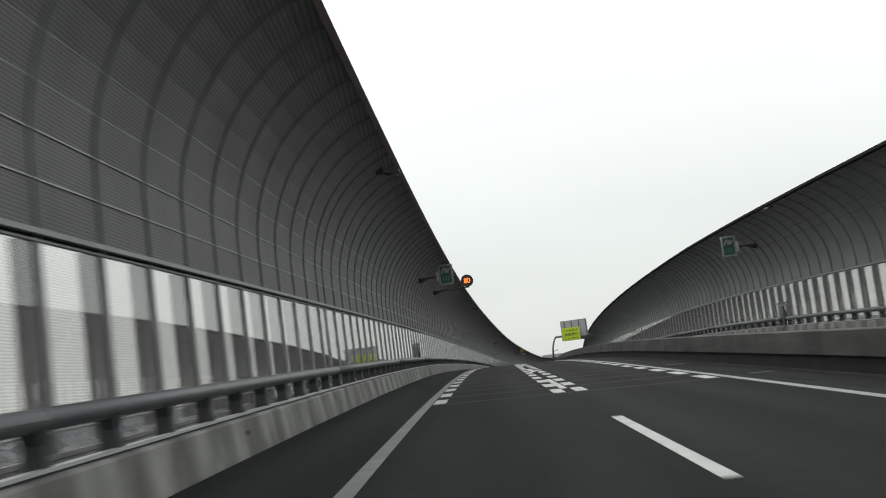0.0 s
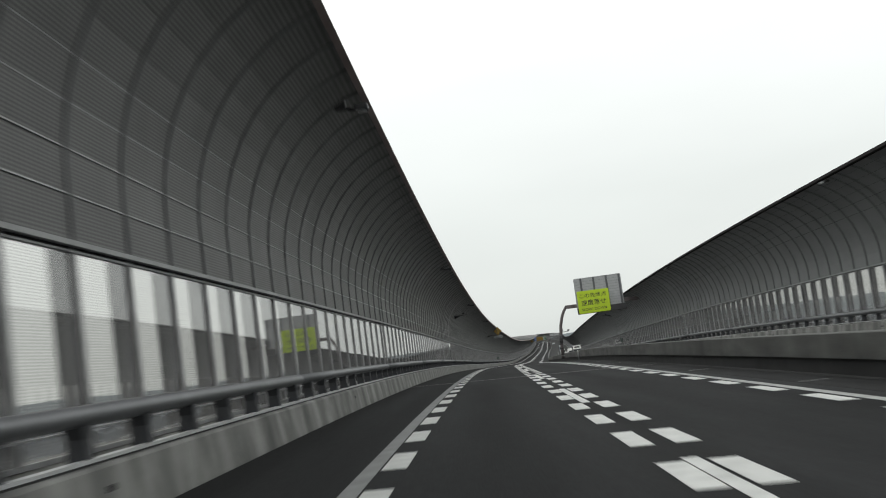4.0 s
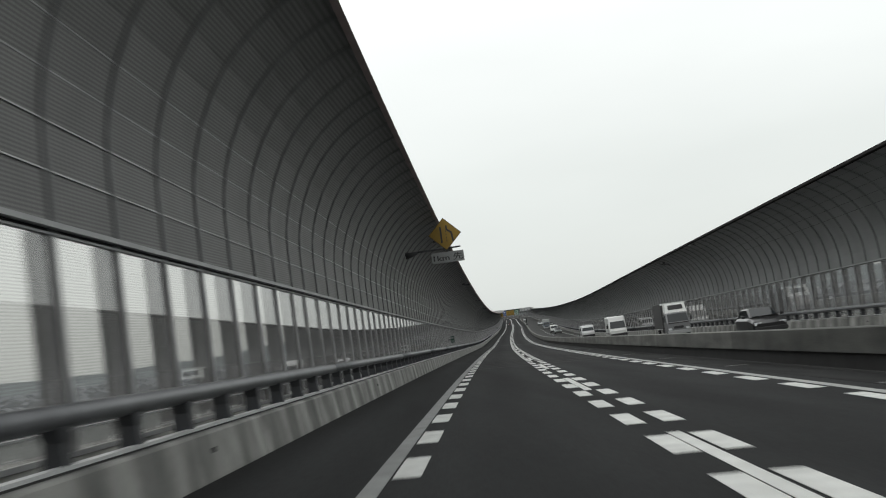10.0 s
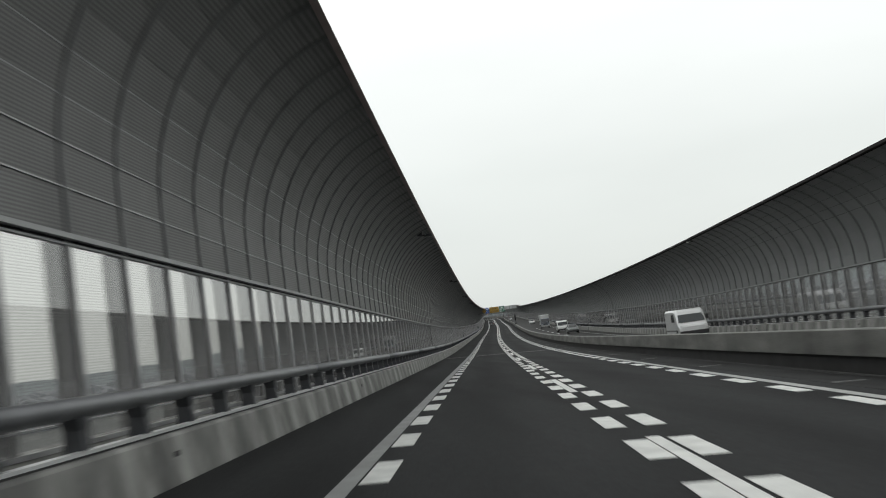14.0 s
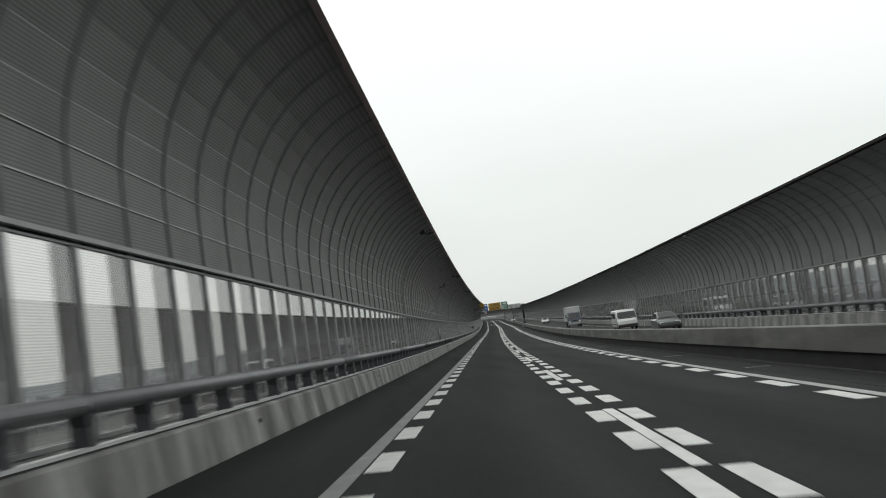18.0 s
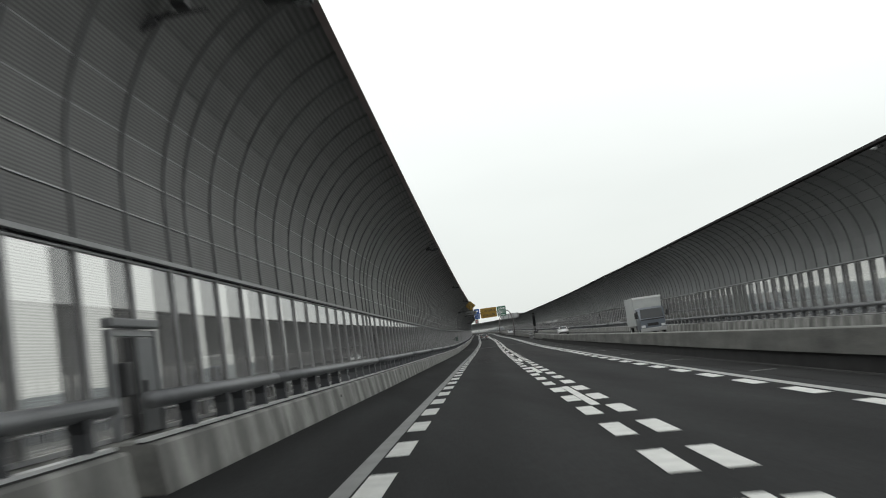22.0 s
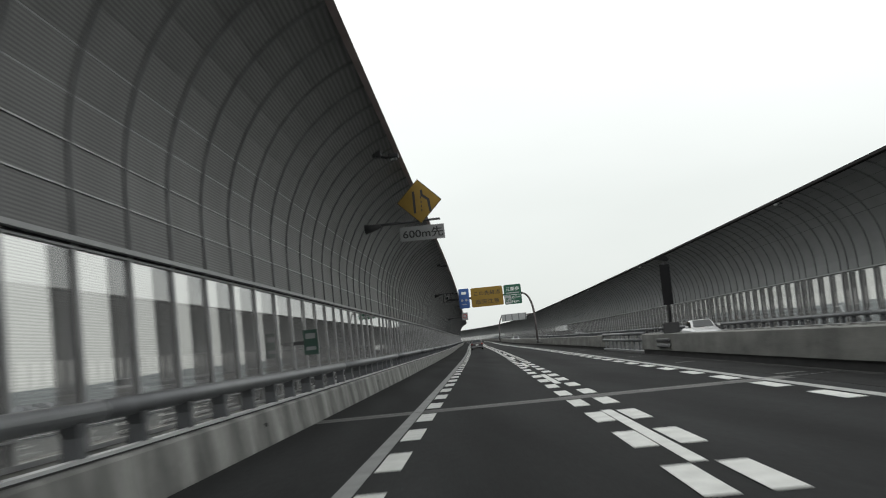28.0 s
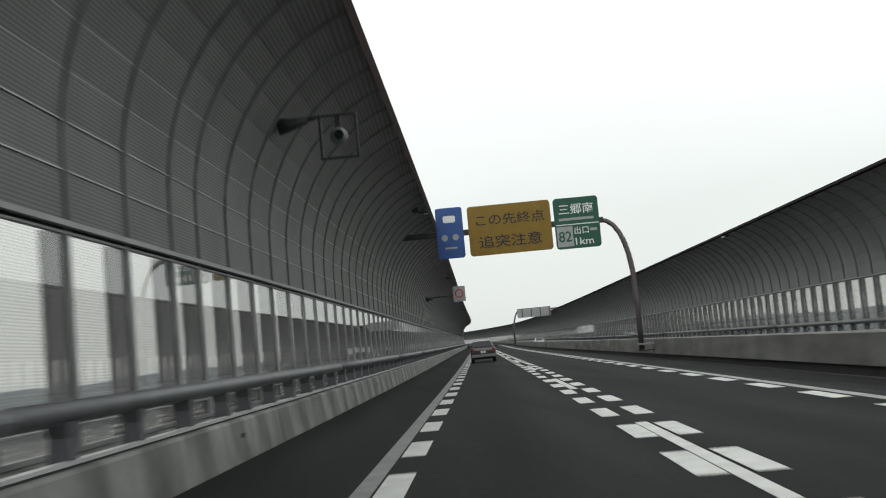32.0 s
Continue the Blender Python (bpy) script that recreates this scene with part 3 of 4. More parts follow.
            hh.hexa([P(g0, *q[0]), P(g0, *q[1]), P(g1, *q[1]), P(g1, *q[0]),
                     P(g0, *q[3]), P(g0, *q[2]), P(g1, *q[2]), P(g1, *q[3])])
            if own:
                hh.make("panel", PANEL if side < 0 else FARPANEL, wall)
    for nm, hh, mat in (("far_post", far_post, POST), ("far_pane", far_pane, PANE), ("far_rib", far_rib, RIB if side < 0 else FARRIB), ("far_mullion", far_mull, MULLION), ("far_panel", far_panel, PANEL if side < 0 else FARPANEL)):
        tagged(hh.make(nm, mat, wall), kind="stuff")
    return wall


build_side(-1, "wall_west", "parapet_west", "guard_rail_west")
build_side(1, "wall_east", "parapet_east", "guard_rail_east")

# ---------------------------------------------------------------- median barrier
median = tagged(new("median_barrier"), "concrete median barrier with a near-black recessed base", "barrier", kind="structure")
GAP = (732.0, 749.5)
cuts = [x for x in np.arange(S0, S1 + 1, 10.0) if not GAP[0] - 2 <= x <= GAP[1] + 2]
for a, b_ in list(zip(cuts[:-1], cuts[1:])):
    for a, b_ in (((a, GAP[0]), (GAP[1], b_)) if a < GAP[0] < b_ else ((a, b_),)):
        h = Heap()
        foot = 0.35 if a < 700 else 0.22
        h.sweep([(5.32, foot), (5.78, foot), (5.76, 0.86), (5.73, 0.88), (5.37, 0.88), (5.34, 0.86)], a + 0.006, b_ - 0.006)
        h.make("barrier_length", GRIMY if a < 300 else MEDIAN, median)
        # the set-back base below each length is coloured near black
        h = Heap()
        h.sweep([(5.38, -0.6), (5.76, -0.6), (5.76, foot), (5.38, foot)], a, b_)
        h.make("barrier_base", NEARBLACK, median)
h = Heap()
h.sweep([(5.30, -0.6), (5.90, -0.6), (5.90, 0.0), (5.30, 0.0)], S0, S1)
tagged(h.make("median_slab", NEARBLACK), "near-black concrete strip between the two decks", "slab", kind="structure")
h = Heap()
h.sweep([(4.15, 0.0005), (5.29, 0.0005), (5.29, 0.004), (4.15, 0.004)], S0, S1)
tagged(h.make("gutter", SHOULDER), "dark stained drain strip at the foot of the median", "gutter", kind="structure")

# pale drain grates set across the shoulder
GRATE = material("grate_steel", (0.095, 0.095, 0.092), 0.6, 0.3, vary=0.3, scale=3, fine=20, bump=0.002)
for i in range(60):
    s = 2.3 + 12.75 * i
    g = tagged(new("drain_grate"), "narrow pale steel drain grate in the dark shoulder", "drain grate", "drain grates", kind="structure")
    h = Heap()
    h.bar(s, s + 0.07, 4.2, 4.8, 0.0045, 0.012)
    h.bar(s + 0.22, s + 0.29, 4.2, 4.8, 0.0045, 0.012)
    h.make("grate_frame", GRATE, g)
    h = Heap()
    for j in range(6):
        h.bar(s + 0.07, s + 0.22, 4.23 + 0.10 * j, 4.28 + 0.10 * j, 0.0045, 0.010)
    h.make("grate_bar", POST, g)
# low concrete lip where the gutter meets the median's foot
h = Heap()
h.sweep([(5.16, 0.0045), (5.24, 0.0045), (5.23, 0.03), (5.17, 0.03)], S0, S1)
tagged(h.make("gutter_lip", NEARBLACK), "thin near-black concrete lip along the gutter", "kerb", kind="structure")

# ---------------------------------------------------------------- expansion joints
JOINT = material("joint_concrete", (0.12, 0.12, 0.115), 0.8, vary=0.25, scale=1.5, fine=25, bump=0.004)
STEEL = material("joint_steel", (0.09, 0.09, 0.09), 0.45, 0.6, vary=0.25, scale=3, fine=20, bump=0.002)
for s, w in ((156.3, 0.35), (206.4, 0.45), (458.2, 1.1), (702.4, 1.1)):
    joint = tagged(new("expansion_joint"), "toothed steel expansion joint in a pale concrete band across the deck", "expansion joint", kind="structure")
    h = Heap()
    h.bar(s - w / 2, s + w / 2, -5.34, 5.29, 0.0005, 0.0015)
    h.make("band", JOINT, joint)
    h = Heap()
    for i in range(70):
        x = -5.3 + 0.15 * i
        h.bar(s - 0.07, s + 0.07, x, x + 0.09, 0.010, 0.014)
    h.make("finger_plate", STEEL, joint)


# ---------------------------------------------------------------- part helpers for things
def part(name, bm, mat, parent, label=""):
    """Links a bmesh as one mesh object under a thing or a part."""
    me = bpy.data.meshes.new(name)
    bm.to_mesh(me)
    bm.free()
    me.materials.append(mat)
    ob = new(name, me)
    ob.parent = parent
    if label:
        ob["label"] = label
    return ob


def box(x0, x1, y0, y1, z0, z1, bevel=0.0, seg=2):
    bm = bmesh.new()
    bmesh.ops.create_cube(bm, size=1)
    bmesh.ops.scale(bm, vec=(x1 - x0, y1 - y0, z1 - z0), verts=bm.verts)
    bmesh.ops.translate(bm, vec=((x0 + x1) / 2, (y0 + y1) / 2, (z0 + z1) / 2), verts=bm.verts)
    if bevel:
        bmesh.ops.bevel(bm, geom=list(bm.edges), offset=bevel, segments=seg, affect="EDGES", profile=0.5)
    return bm


def tube(points, r0, r1=None, n=12):
    """A round bar along a row of points, tapering from r0 to r1."""
    r1 = r0 if r1 is None else r1
    bm = bmesh.new()
    pts = [Vector(p) for p in points]
    rings = []
    for i, p in enumerate(pts):
        d = (pts[min(i + 1, len(pts) - 1)] - pts[max(i - 1, 0)]).normalized()
        q = d.to_track_quat("Z", "Y")
        r = r0 + (r1 - r0) * i / (len(pts) - 1)
        rings.append([bm.verts.new(p + q @ Vector((r * math.cos(2 * math.pi * k / n), r * math.sin(2 * math.pi * k / n), 0))) for k in range(n)])
    for a, b in zip(rings[:-1], rings[1:]):
        for k in range(n):
            f = bm.faces.new((a[k], a[(k + 1) % n], b[(k + 1) % n], b[k]))
            f.smooth = True
    bm.faces.new(rings[0][::-1])
    bm.faces.new(rings[-1])
    return bm


def plate(points, y0, y1, bevel=0.0):
    """A flat shape in the x-z plane with the depth y0..y1."""
    bm = bmesh.new()
    vs = [bm.verts.new((x, y0, z)) for x, z in points]
    f = bm.faces.new(vs)
    ext = bmesh.ops.extrude_face_region(bm, geom=[f])
    bmesh.ops.translate(bm, vec=(0, y1 - y0, 0), verts=[v for v in ext["geom"] if isinstance(v, bmesh.types.BMVert)])
    bmesh.ops.recalc_face_normals(bm, faces=bm.faces)
    return bm


def rounded(x0, x1, z0, z1, r, n=5):
    pts = []
    for cx, cz, a0 in ((x1 - r, z1 - r, 0), (x0 + r, z1 - r, 90), (x0 + r, z0 + r, 180), (x1 - r, z0 + r, 270)):
        pts += [(cx + r * math.cos(radians(a0 + 90 * i / n)), cz + r * math.sin(radians(a0 + 90 * i / n))) for i in range(n + 1)]
    return pts


def disc(cx, cz, r, n=32):
    return [(cx + r * math.cos(2 * math.pi * i / n), cz + r * math.sin(2 * math.pi * i / n)) for i in range(n)]


def writing(name, text, cx, cz, height, width, y, mat, parent, bold=0.012):
    """Letters as a thin mesh, facing back down the road, fitted to a width and height."""
    cu = bpy.data.curves.new(name, "FONT")
    cu.body, cu.extrude, cu.offset = text, 0.004, bold
    tmp = new(name + "_source", cu)
    me = bpy.data.meshes.new_from_object(tmp.evaluated_get(bpy.context.evaluated_depsgraph_get()))
    bpy.data.objects.remove(tmp)
    co = np.array([v.co[:] for v in me.vertices])
    lo, hi = co.min(0), co.max(0)
    sx, sz = width / (hi[0] - lo[0]), height / (hi[1] - lo[1])
    for v in me.vertices:
        x, yy, z = v.co
        v.co = (cx + (x - (lo[0] + hi[0]) / 2) * sx, y - z, cz + (yy - (lo[1] + hi[1]) / 2) * sz)
    me.name = name
    me.materials.clear()
    me.materials.append(mat)
    ob = new(name, me)
    ob.parent = parent
    return ob


def thing(name, s, x, z, label, category, group=""):
    """An Empty at a station; its local y points along the road, so that faces at -y look at the camera."""
    ob = new(name)
    ob.matrix_world = frame_at(s, x, z)
    return tagged(ob, label, category, group)


YELLOW = material("sign_yellow", (0.205, 0.125, 0.0125), 0.5, vary=0.12, scale=3, fine=30, bump=0.0)
LIME = material("sign_lime", (0.40, 0.54, 0.018), 0.5, vary=0.08, scale=3, fine=30, bump=0.0)
BLUE = material("sign_blue", (0.03, 0.085, 0.26), 0.5, vary=0.12, scale=3, fine=30, bump=0.0)
GREEN = material("sign_green", (0.015, 0.08625, 0.0525), 0.5, vary=0.12, scale=3, fine=30, bump=0.0)
WHITE = material("sign_white", (0.70, 0.72, 0.70), 0.5, vary=0.08, scale=3, fine=30, bump=0.0)
PLATEGREY = material("plate_grey", (0.20, 0.205, 0.205), 0.5, vary=0.1, scale=3, fine=30, bump=0.0)
DULLWHITE = material("sign_grey_white", (0.32, 0.33, 0.33), 0.5, vary=0.1, scale=3, fine=30, bump=0.0)
BLACK = plain("sign_black", (0.012, 0.012, 0.012), 0.5)
DARKSTEEL = material("dark_steel", (0.045, 0.045, 0.047), 0.55, 0.3, vary=0.2, scale=2, fine=20, bump=0.001)
GREYSTEEL = material("grey_painted_steel", (0.20, 0.205, 0.21), 0.5, 0.2, vary=0.15, scale=2, fine=20, bump=0.001)
BROWNPOLE = material("weathered_pole", (0.115, 0.10, 0.10), 0.55, 0.25, vary=0.2, scale=2, fine=20, bump=0.001)
LED = plain("led_orange", (1.0, 0.20, 0.03), 0.5, emit=1.4)
GLASS = plain("dark_glass", (0.012, 0.022, 0.02), 0.08)
RED = plain("sign_red", (0.42, 0.02, 0.02), 0.5)
LENS = plain("lamp_lens", (0.75, 0.76, 0.74), 0.25)


def wall_bracket(root, x_wall, x_tip, z, y=0.08, r=0.05):
    """A tapering arm out of the curved wall with a flared foot."""
    sg = 1 if x_tip > x_wall else -1
    part("arm", tube([(x_wall, y, z - 0.1), (x_wall + sg * 0.5, y, z - 0.02), (x_tip, y, z)], r * 1.2, r * 0.8), DARKSTEEL, root)
    part("foot", tube([(x_wall - sg * 0.12, y, z - 0.12), (x_wall + sg * 0.12, y, z - 0.1), (x_wall + sg * 0.42, y, z - 0.04)], 0.17, 0.07), DARKSTEEL, root)


# ---- electronic speed limit, 80
sg = thing("speed_limit_sign", 79.6, -2.85, 6.05, "round black speed limit sign with lit orange figures", "road sign")
part("housing", plate(disc(0, 0, 0.42), -0.10, 0.10), DARKSTEEL, sg)
part("face", plate(disc(0, 0, 0.385), -0.112, -0.101), plain("brown_black", (0.02, 0.010, 0.008), 0.4), sg)
writing("figures", "80", 0, 0, 0.34, 0.42, -0.118, LED, sg, 0.02)
wall_bracket(sg, -2.25, 0.1, -0.43, 0.0, 0.05)

# ---- framed display boxes, one on each wall
def display_box(s, x, z, side):
    ob = thing("display_box", s, x, z, "grey framed display box with a dark green face", "display", "display boxes on the walls")
    for x0, x1, z0, z1 in ((-0.42, 0.42, 0.50, 0.60), (-0.42, 0.42, -0.60, -0.50), (-0.42, -0.32, -0.5, 0.5), (0.32, 0.42, -0.5, 0.5)):
        part("frame_bar", box(x0, x1, -0.09, 0.09, z0, z1, 0.012), GREYSTEEL, ob)
    part("screen", box(-0.32, 0.32, -0.02, 0.05, -0.5, 0.5), plain("green_screen", (0.012, 0.05, 0.035), 0.3), ob)
    for a, b in (((-0.24, 0.08), (-0.10, 0.42)), ((-0.10, 0.42), (0.02, 0.10)), ((0.06, 0.40), (0.10, 0.10)), ((0.10, 0.12), (0.25, 0.36))):
        d = Vector((b[0] - a[0], 0, b[1] - a[1])).normalized() * 0.045
        nx, nz = -d.z, d.x
        part("mark", plate([(a[0] - nx, a[1] - nz), (b[0] - nx, b[1] - nz), (b[0] + nx, b[1] + nz), (a[0] + nx, a[1] + nz)], -0.032, -0.022), PLATEGREY, ob)
    for k in range(3):
        part("mark", box(-0.22 + 0.16 * k, -0.12 + 0.16 * k, -0.03, -0.022, -0.36, -0.10), plain("green_mark", (0.03, 0.11, 0.08), 0.5), ob)
    part("side_box", box(-0.58 if side < 0 else 0.44, -0.44 if side < 0 else 0.58, -0.08, 0.08, -0.35, 0.25, 0.015), DULLWHITE, ob)
    wall_bracket(ob, -1.5 if side < 0 else 1.5, -0.42 if side < 0 else 0.42, -0.05, 0.0)


display_box(68.8, -3.80, 5.80, -1)
display_box(69.8, 12.97, 5.55, 1)


# ---- merging-lane diamonds with a distance plate
def merge_sign(s, z, text):
    ob = thing("lane_drop_sign", s, -3.45, z, "yellow diamond lane-ends sign with a grey distance plate", "road sign", "lane drop signs")
    q = 0.74
    back = part("diamond", plate([(0, -q), (q, 0), (0, q), (-q, 0)], -0.03, 0.0), BLACK, ob)
    q = 0.71
    part("face", plate([(0, -q), (q, 0), (0, q), (-q, 0)], -0.036, -0.031), YELLOW, back, "yellow reflective face")
    part("line", box(-0.21, -0.13, -0.044, -0.037, -0.38, 0.34), BLACK, back)
    part("line", plate([(0.30, -0.36), (0.38, -0.36), (0.34, 0.06), (0.14, 0.22), (0.14, 0.38), (0.06, 0.38), (0.06, 0.18), (0.26, 0.02)], -0.044, -0.037), BLACK, back)
    for k in range(4):
        part("dash", box(0.045, 0.075, -0.044, -0.037, -0.34 + 0.14 * k, -0.26 + 0.14 * k), BLACK, back)
    pl = part("distance_plate", box(-0.73, 0.73, -0.03, 0.0, -1.28, -0.80, 0.008), PLATEGREY, ob, "grey-white distance plate")
    writing("distance", text, 0.02, -1.04, 0.32, 1.32, -0.036, BLACK, pl)
    wall_bracket(ob, -1.75, 0.62, -0.62, 0.06, 0.045)
    part("hanger", box(-0.04, 0.04, 0.01, 0.05, -1.2, 0.3), DARKSTEEL, ob)


merge_sign(315.8, 6.22, "1km 先")
merge_sign(716.8, 6.05, "600m先")


# ---- slow-down board over the median
def back_board(s, x0, x1, z0, z1, arch, label):
    """The back of a large sign for the other carriageway, on an arched pole that stands on the median."""
    xm = 5.12
    ob = thing("sign_board_on_arch", s, xm, 0.06, label, "road sign")
    a, b, zz0, zz1 = x0 - xm, x1 - xm, z0 - 0.06, z1 - 0.06
    part("board", plate(rounded(a, b, zz0, zz1, 0.12), 0.02, 0.06), DULLWHITE, ob, "grey aluminium back of a sign board")
    n = max(4, int((b - a) / 1.5))
    for i in range(n):
        x = a + (b - a) * (0.15 + 0.81 * i / (n - 1))
        part("stiffener", box(x - 0.11, x + 0.11, -0.06, 0.018, zz0 + 0.05, zz1 - 0.04, 0.01), POST, ob)
    z = zz0 + 0.3
    while z < zz1 - 0.1:
        part("seam_rail", box(a + 0.04, b - 0.04, 0.0, 0.019, z - 0.012, z + 0.012), GREYSTEEL, ob)
        z += 0.3
    zt = arch + 0.67
    pts = [(0.01, 0.2, 0.28)] + [(x, 0.2, zt * f) for x, f in ((0.09, 0.31), (0.15, 0.49), (0.20, 0.60), (0.29, 0.69), (0.42, 0.77), (0.60, 0.86), (0.84, 0.94), (1.08, 1.0))]
    part("pole", tube(pts, 0.19, 0.15), BROWNPOLE, ob)
    wrap = part("cable_wrap", tube([(0.095, 0.2, 2.0), (0.15, 0.2, 2.95)], 0.192, 0.192, 14), DARKSTEEL, ob, "dark bluish cable sleeve round the pole")
    for k in range(3):
        part("band", tube([(0.112 + 0.018 * k, 0.2, 2.3 + 0.27 * k), (0.114 + 0.018 * k, 0.2, 2.34 + 0.27 * k)], 0.2, 0.2, 14), GREYSTEEL, wrap)
    part("beam", box(1.0, b + 1.8, 0.065, 0.36, zt - 0.20, zt + 0.20, 0.02), BROWNPOLE, ob)
    part("beam_flange", box(1.02, 1.06, 0.02, 0.38, zt - 0.215, zt + 0.215, 0.01), DARKSTEEL, ob)
    for z in (1.3, 1.85):
        part("clamp", tube([(0.06, 0.2, z), (0.06, 0.2, z + 0.12)], 0.205, 0.205, 14), DARKSTEEL, ob)
    part("bracket", box(-0.19, 0.215, -0.02, 0.42, 0.24, 0.30, 0.01), DARKSTEEL, ob)
    part("clamp", box(-0.2, 0.215, 0.02, 0.38, 0.52, 0.60, 0.015), DULLWHITE, ob)
    return ob


sb = back_board(239.5, 7.46, 12.80, 5.30, 9.02, 5.25, "arched pole carrying a grey board and lime slow-down panel")
part("back_frame", box(2.36, 7.86, -0.38, 0.015, 4.88, 5.55, 0.02), DARKSTEEL, sb, "dark steel frame behind the panel")
arm = part("camera_arm", tube([(0.06, 0.2, 3.15), (0.45, 0.2, 3.2), (1.05, 0.2, 3.24)], 0.035), DARKSTEEL, sb)
part("camera_head", box(0.92, 1.16, 0.02, 0.38, 3.28, 3.42, 0.02), DARKSTEEL, arm)
part("junction_box", box(0.20, 0.42, 0.06, 0.34, 3.30, 3.62, 0.02), GREYSTEEL, sb)
sp = part("slow_panel", plate(rounded(2.50, 6.06, 4.92, 7.46, 0.15), -0.46, -0.40), LIME, sb, "bright lime warning panel with black letters")
writing("line", "この先終点", 4.26, 6.90, 0.50, 3.0, -0.466, BLACK, sp, 0.008)
writing("line", "速度落せ", 4.26, 6.10, 0.62, 2.75, -0.466, BLACK, sp, 0.008)
writing("line", "SLOW  DOWN", 4.26, 5.34, 0.30, 2.8, -0.466, BLACK, sp, 0.012)
back_board(1003.5, 6.2, 13.1, 5.6, 7.5, 6.2, "arched pole with the long grey back of a sign board")

# ---- overhead gantry
ga = thing("overhead_gantry", 812.6, 0.0, 0.0, "arched gantry with blue, yellow and green boards above the lanes", "sign gantry")
pts = [(4.80, 0.2, 0.36), (4.80, 0.2, 2.5)]
for i in range(1, 9):
    t = radians(90 * i / 8)
    pts.append((4.80 - 1.25 * (1 - math.cos(t)) ** 1.25, 0.2, 2.5 + 3.7 * math.sin(t)))
part("pole", tube(pts, 0.13, 0.10), BROWNPOLE, ga)
part("beam", box(-5.2, 3.7, 0.10, 0.34, 6.08, 6.32, 0.02), DARKSTEEL, ga)
part("bracket", box(4.65, 5.335, 0.02, 0.38, 0.33, 0.38, 0.01), DARKSTEEL, ga)
part("clamp", box(4.65, 5.335, 0.03, 0.37, 0.58, 0.66, 0.015), GREYSTEEL, ga)
bb = part("blue_board", plate(rounded(-3.62, -2.44, 5.10, 7.34, 0.12), 0.0, 0.06), BLUE, ga, "blue service board with pale marks")
part("mark", plate(rounded(-3.30, -2.76, 6.68, 6.98, 0.08), -0.01, -0.002), WHITE, bb)
part("mark", plate(disc(-3.28, 6.02, 0.14, 16), -0.01, -0.002), DULLWHITE, bb)
part("mark", plate(disc(-2.80, 6.02, 0.14, 16), -0.01, -0.002), DULLWHITE, bb)
part("mark", box(-3.30, -2.76, -0.01, -0.002, 5.52, 5.60), DULLWHITE, bb)
yb = part("yellow_board", plate(rounded(-2.22, 1.42, 5.10, 7.29, 0.15), 0.0, 0.06), YELLOW, ga, "yellow warning board with black letters")
writing("line", "この先終点", -0.36, 6.64, 0.50, 3.0, -0.006, BLACK, yb, 0.006)
writing("line", "追突注意", -0.42, 5.68, 0.54, 2.75, -0.006, BLACK, yb, 0.006)
gb = part("green_board", plate(rounded(1.56, 3.52, 5.04, 7.28, 0.15), 0.0, 0.06), GREEN, ga, "green exit board with a white number field")
writing("place", "三郷南", 2.54, 6.78, 0.46, 1.5, -0.006, WHITE, gb, 0.006)
part("small_print", box(1.76, 3.28, -0.008, -0.002, 6.28, 6.39), DULLWHITE, gb)
part("rule", box(1.60, 3.48, -0.008, -0.002, 6.08, 6.12), WHITE, gb)
part("number_field", box(1.62, 2.32, -0.008, -0.002, 5.14, 6.02), DULLWHITE, gb)
writing("number", "82", 1.97, 5.58, 0.46, 0.56, -0.012, GREEN, gb, 0.01)
writing("exit_word", "出口", 2.70, 5.82, 0.32, 0.62, -0.006, WHITE, gb, 0.006)
part("small_print", box(3.08, 3.38, -0.008, -0.002, 5.76, 5.88), DULLWHITE, gb)
writing("distance", "1km", 2.80, 5.34, 0.30, 0.80, -0.006, WHITE, gb, 0.01)

# ---- round red-ringed sign and others farther along the wall
rs = thing("prohibition_sign", 842.0, -3.25, 4.80, "grey panel with a red-ringed round sign on a wall arm", "road sign")
part("panel", plate(rounded(-0.42, 0.42, -0.55, 0.5, 0.05), 0.0, 0.03), DULLWHITE, rs)
part("ring", plate(disc(0, 0, 0.30), -0.008, -0.002), RED, rs)
part("centre", plate(disc(0, 0, 0.22), -0.014, -0.009), DULLWHITE, rs)
wall_bracket(rs, -2.2, -0.42, -0.1, 0.02)

# ---- framed ball camera
bc = thing("framed_camera", 782.7, -4.38, 5.30, "ball-shaped traffic camera inside a dark square frame", "camera")
for x0, x1, z0, z1 in ((-0.36, 0.36, 0.38, 0.42), (-0.36, 0.36, -0.42, -0.38), (-0.36, -0.31, -0.38, 0.38), (0.31, 0.36, -0.38, 0.38)):
    part("frame_bar", box(x0, x1, -0.03, 0.03, z0, z1), DARKSTEEL, bc)
part("bracket", box(-0.05, 0.05, -0.04, 0.04, 0.1, 0.38), DARKSTEEL, bc)
bm = bmesh.new()
bmesh.ops.create_uvsphere(bm, u_segments=20, v_segments=12, radius=0.17)
for f in bm.faces:
    f.smooth = True
part("ball", bm, GREYSTEEL, bc)
part("lens", tube([(0.02, -0.14, 0.0), (0.02, -0.20, 0.0)], 0.09), GLASS, bc)
wall_bracket(bc, -0.98, -0.36, 0.40, 0.0)


# ---- wall brackets with a small camera head
def wall_camera(s, x, z, side):
    ob = thing("wall_camera", s, x, z, "small dark camera on a thin arm from the curved wall", "camera", "wall cameras")
    k = -1 if side < 0 else 1
    wall_bracket(ob, k * 0.75, k * -0.35, 0.0, 0.0, 0.03)
    part("housing", box(-0.09, 0.09, -0.22, 0.16, 0.06, 0.22, 0.02), DARKSTEEL, ob)
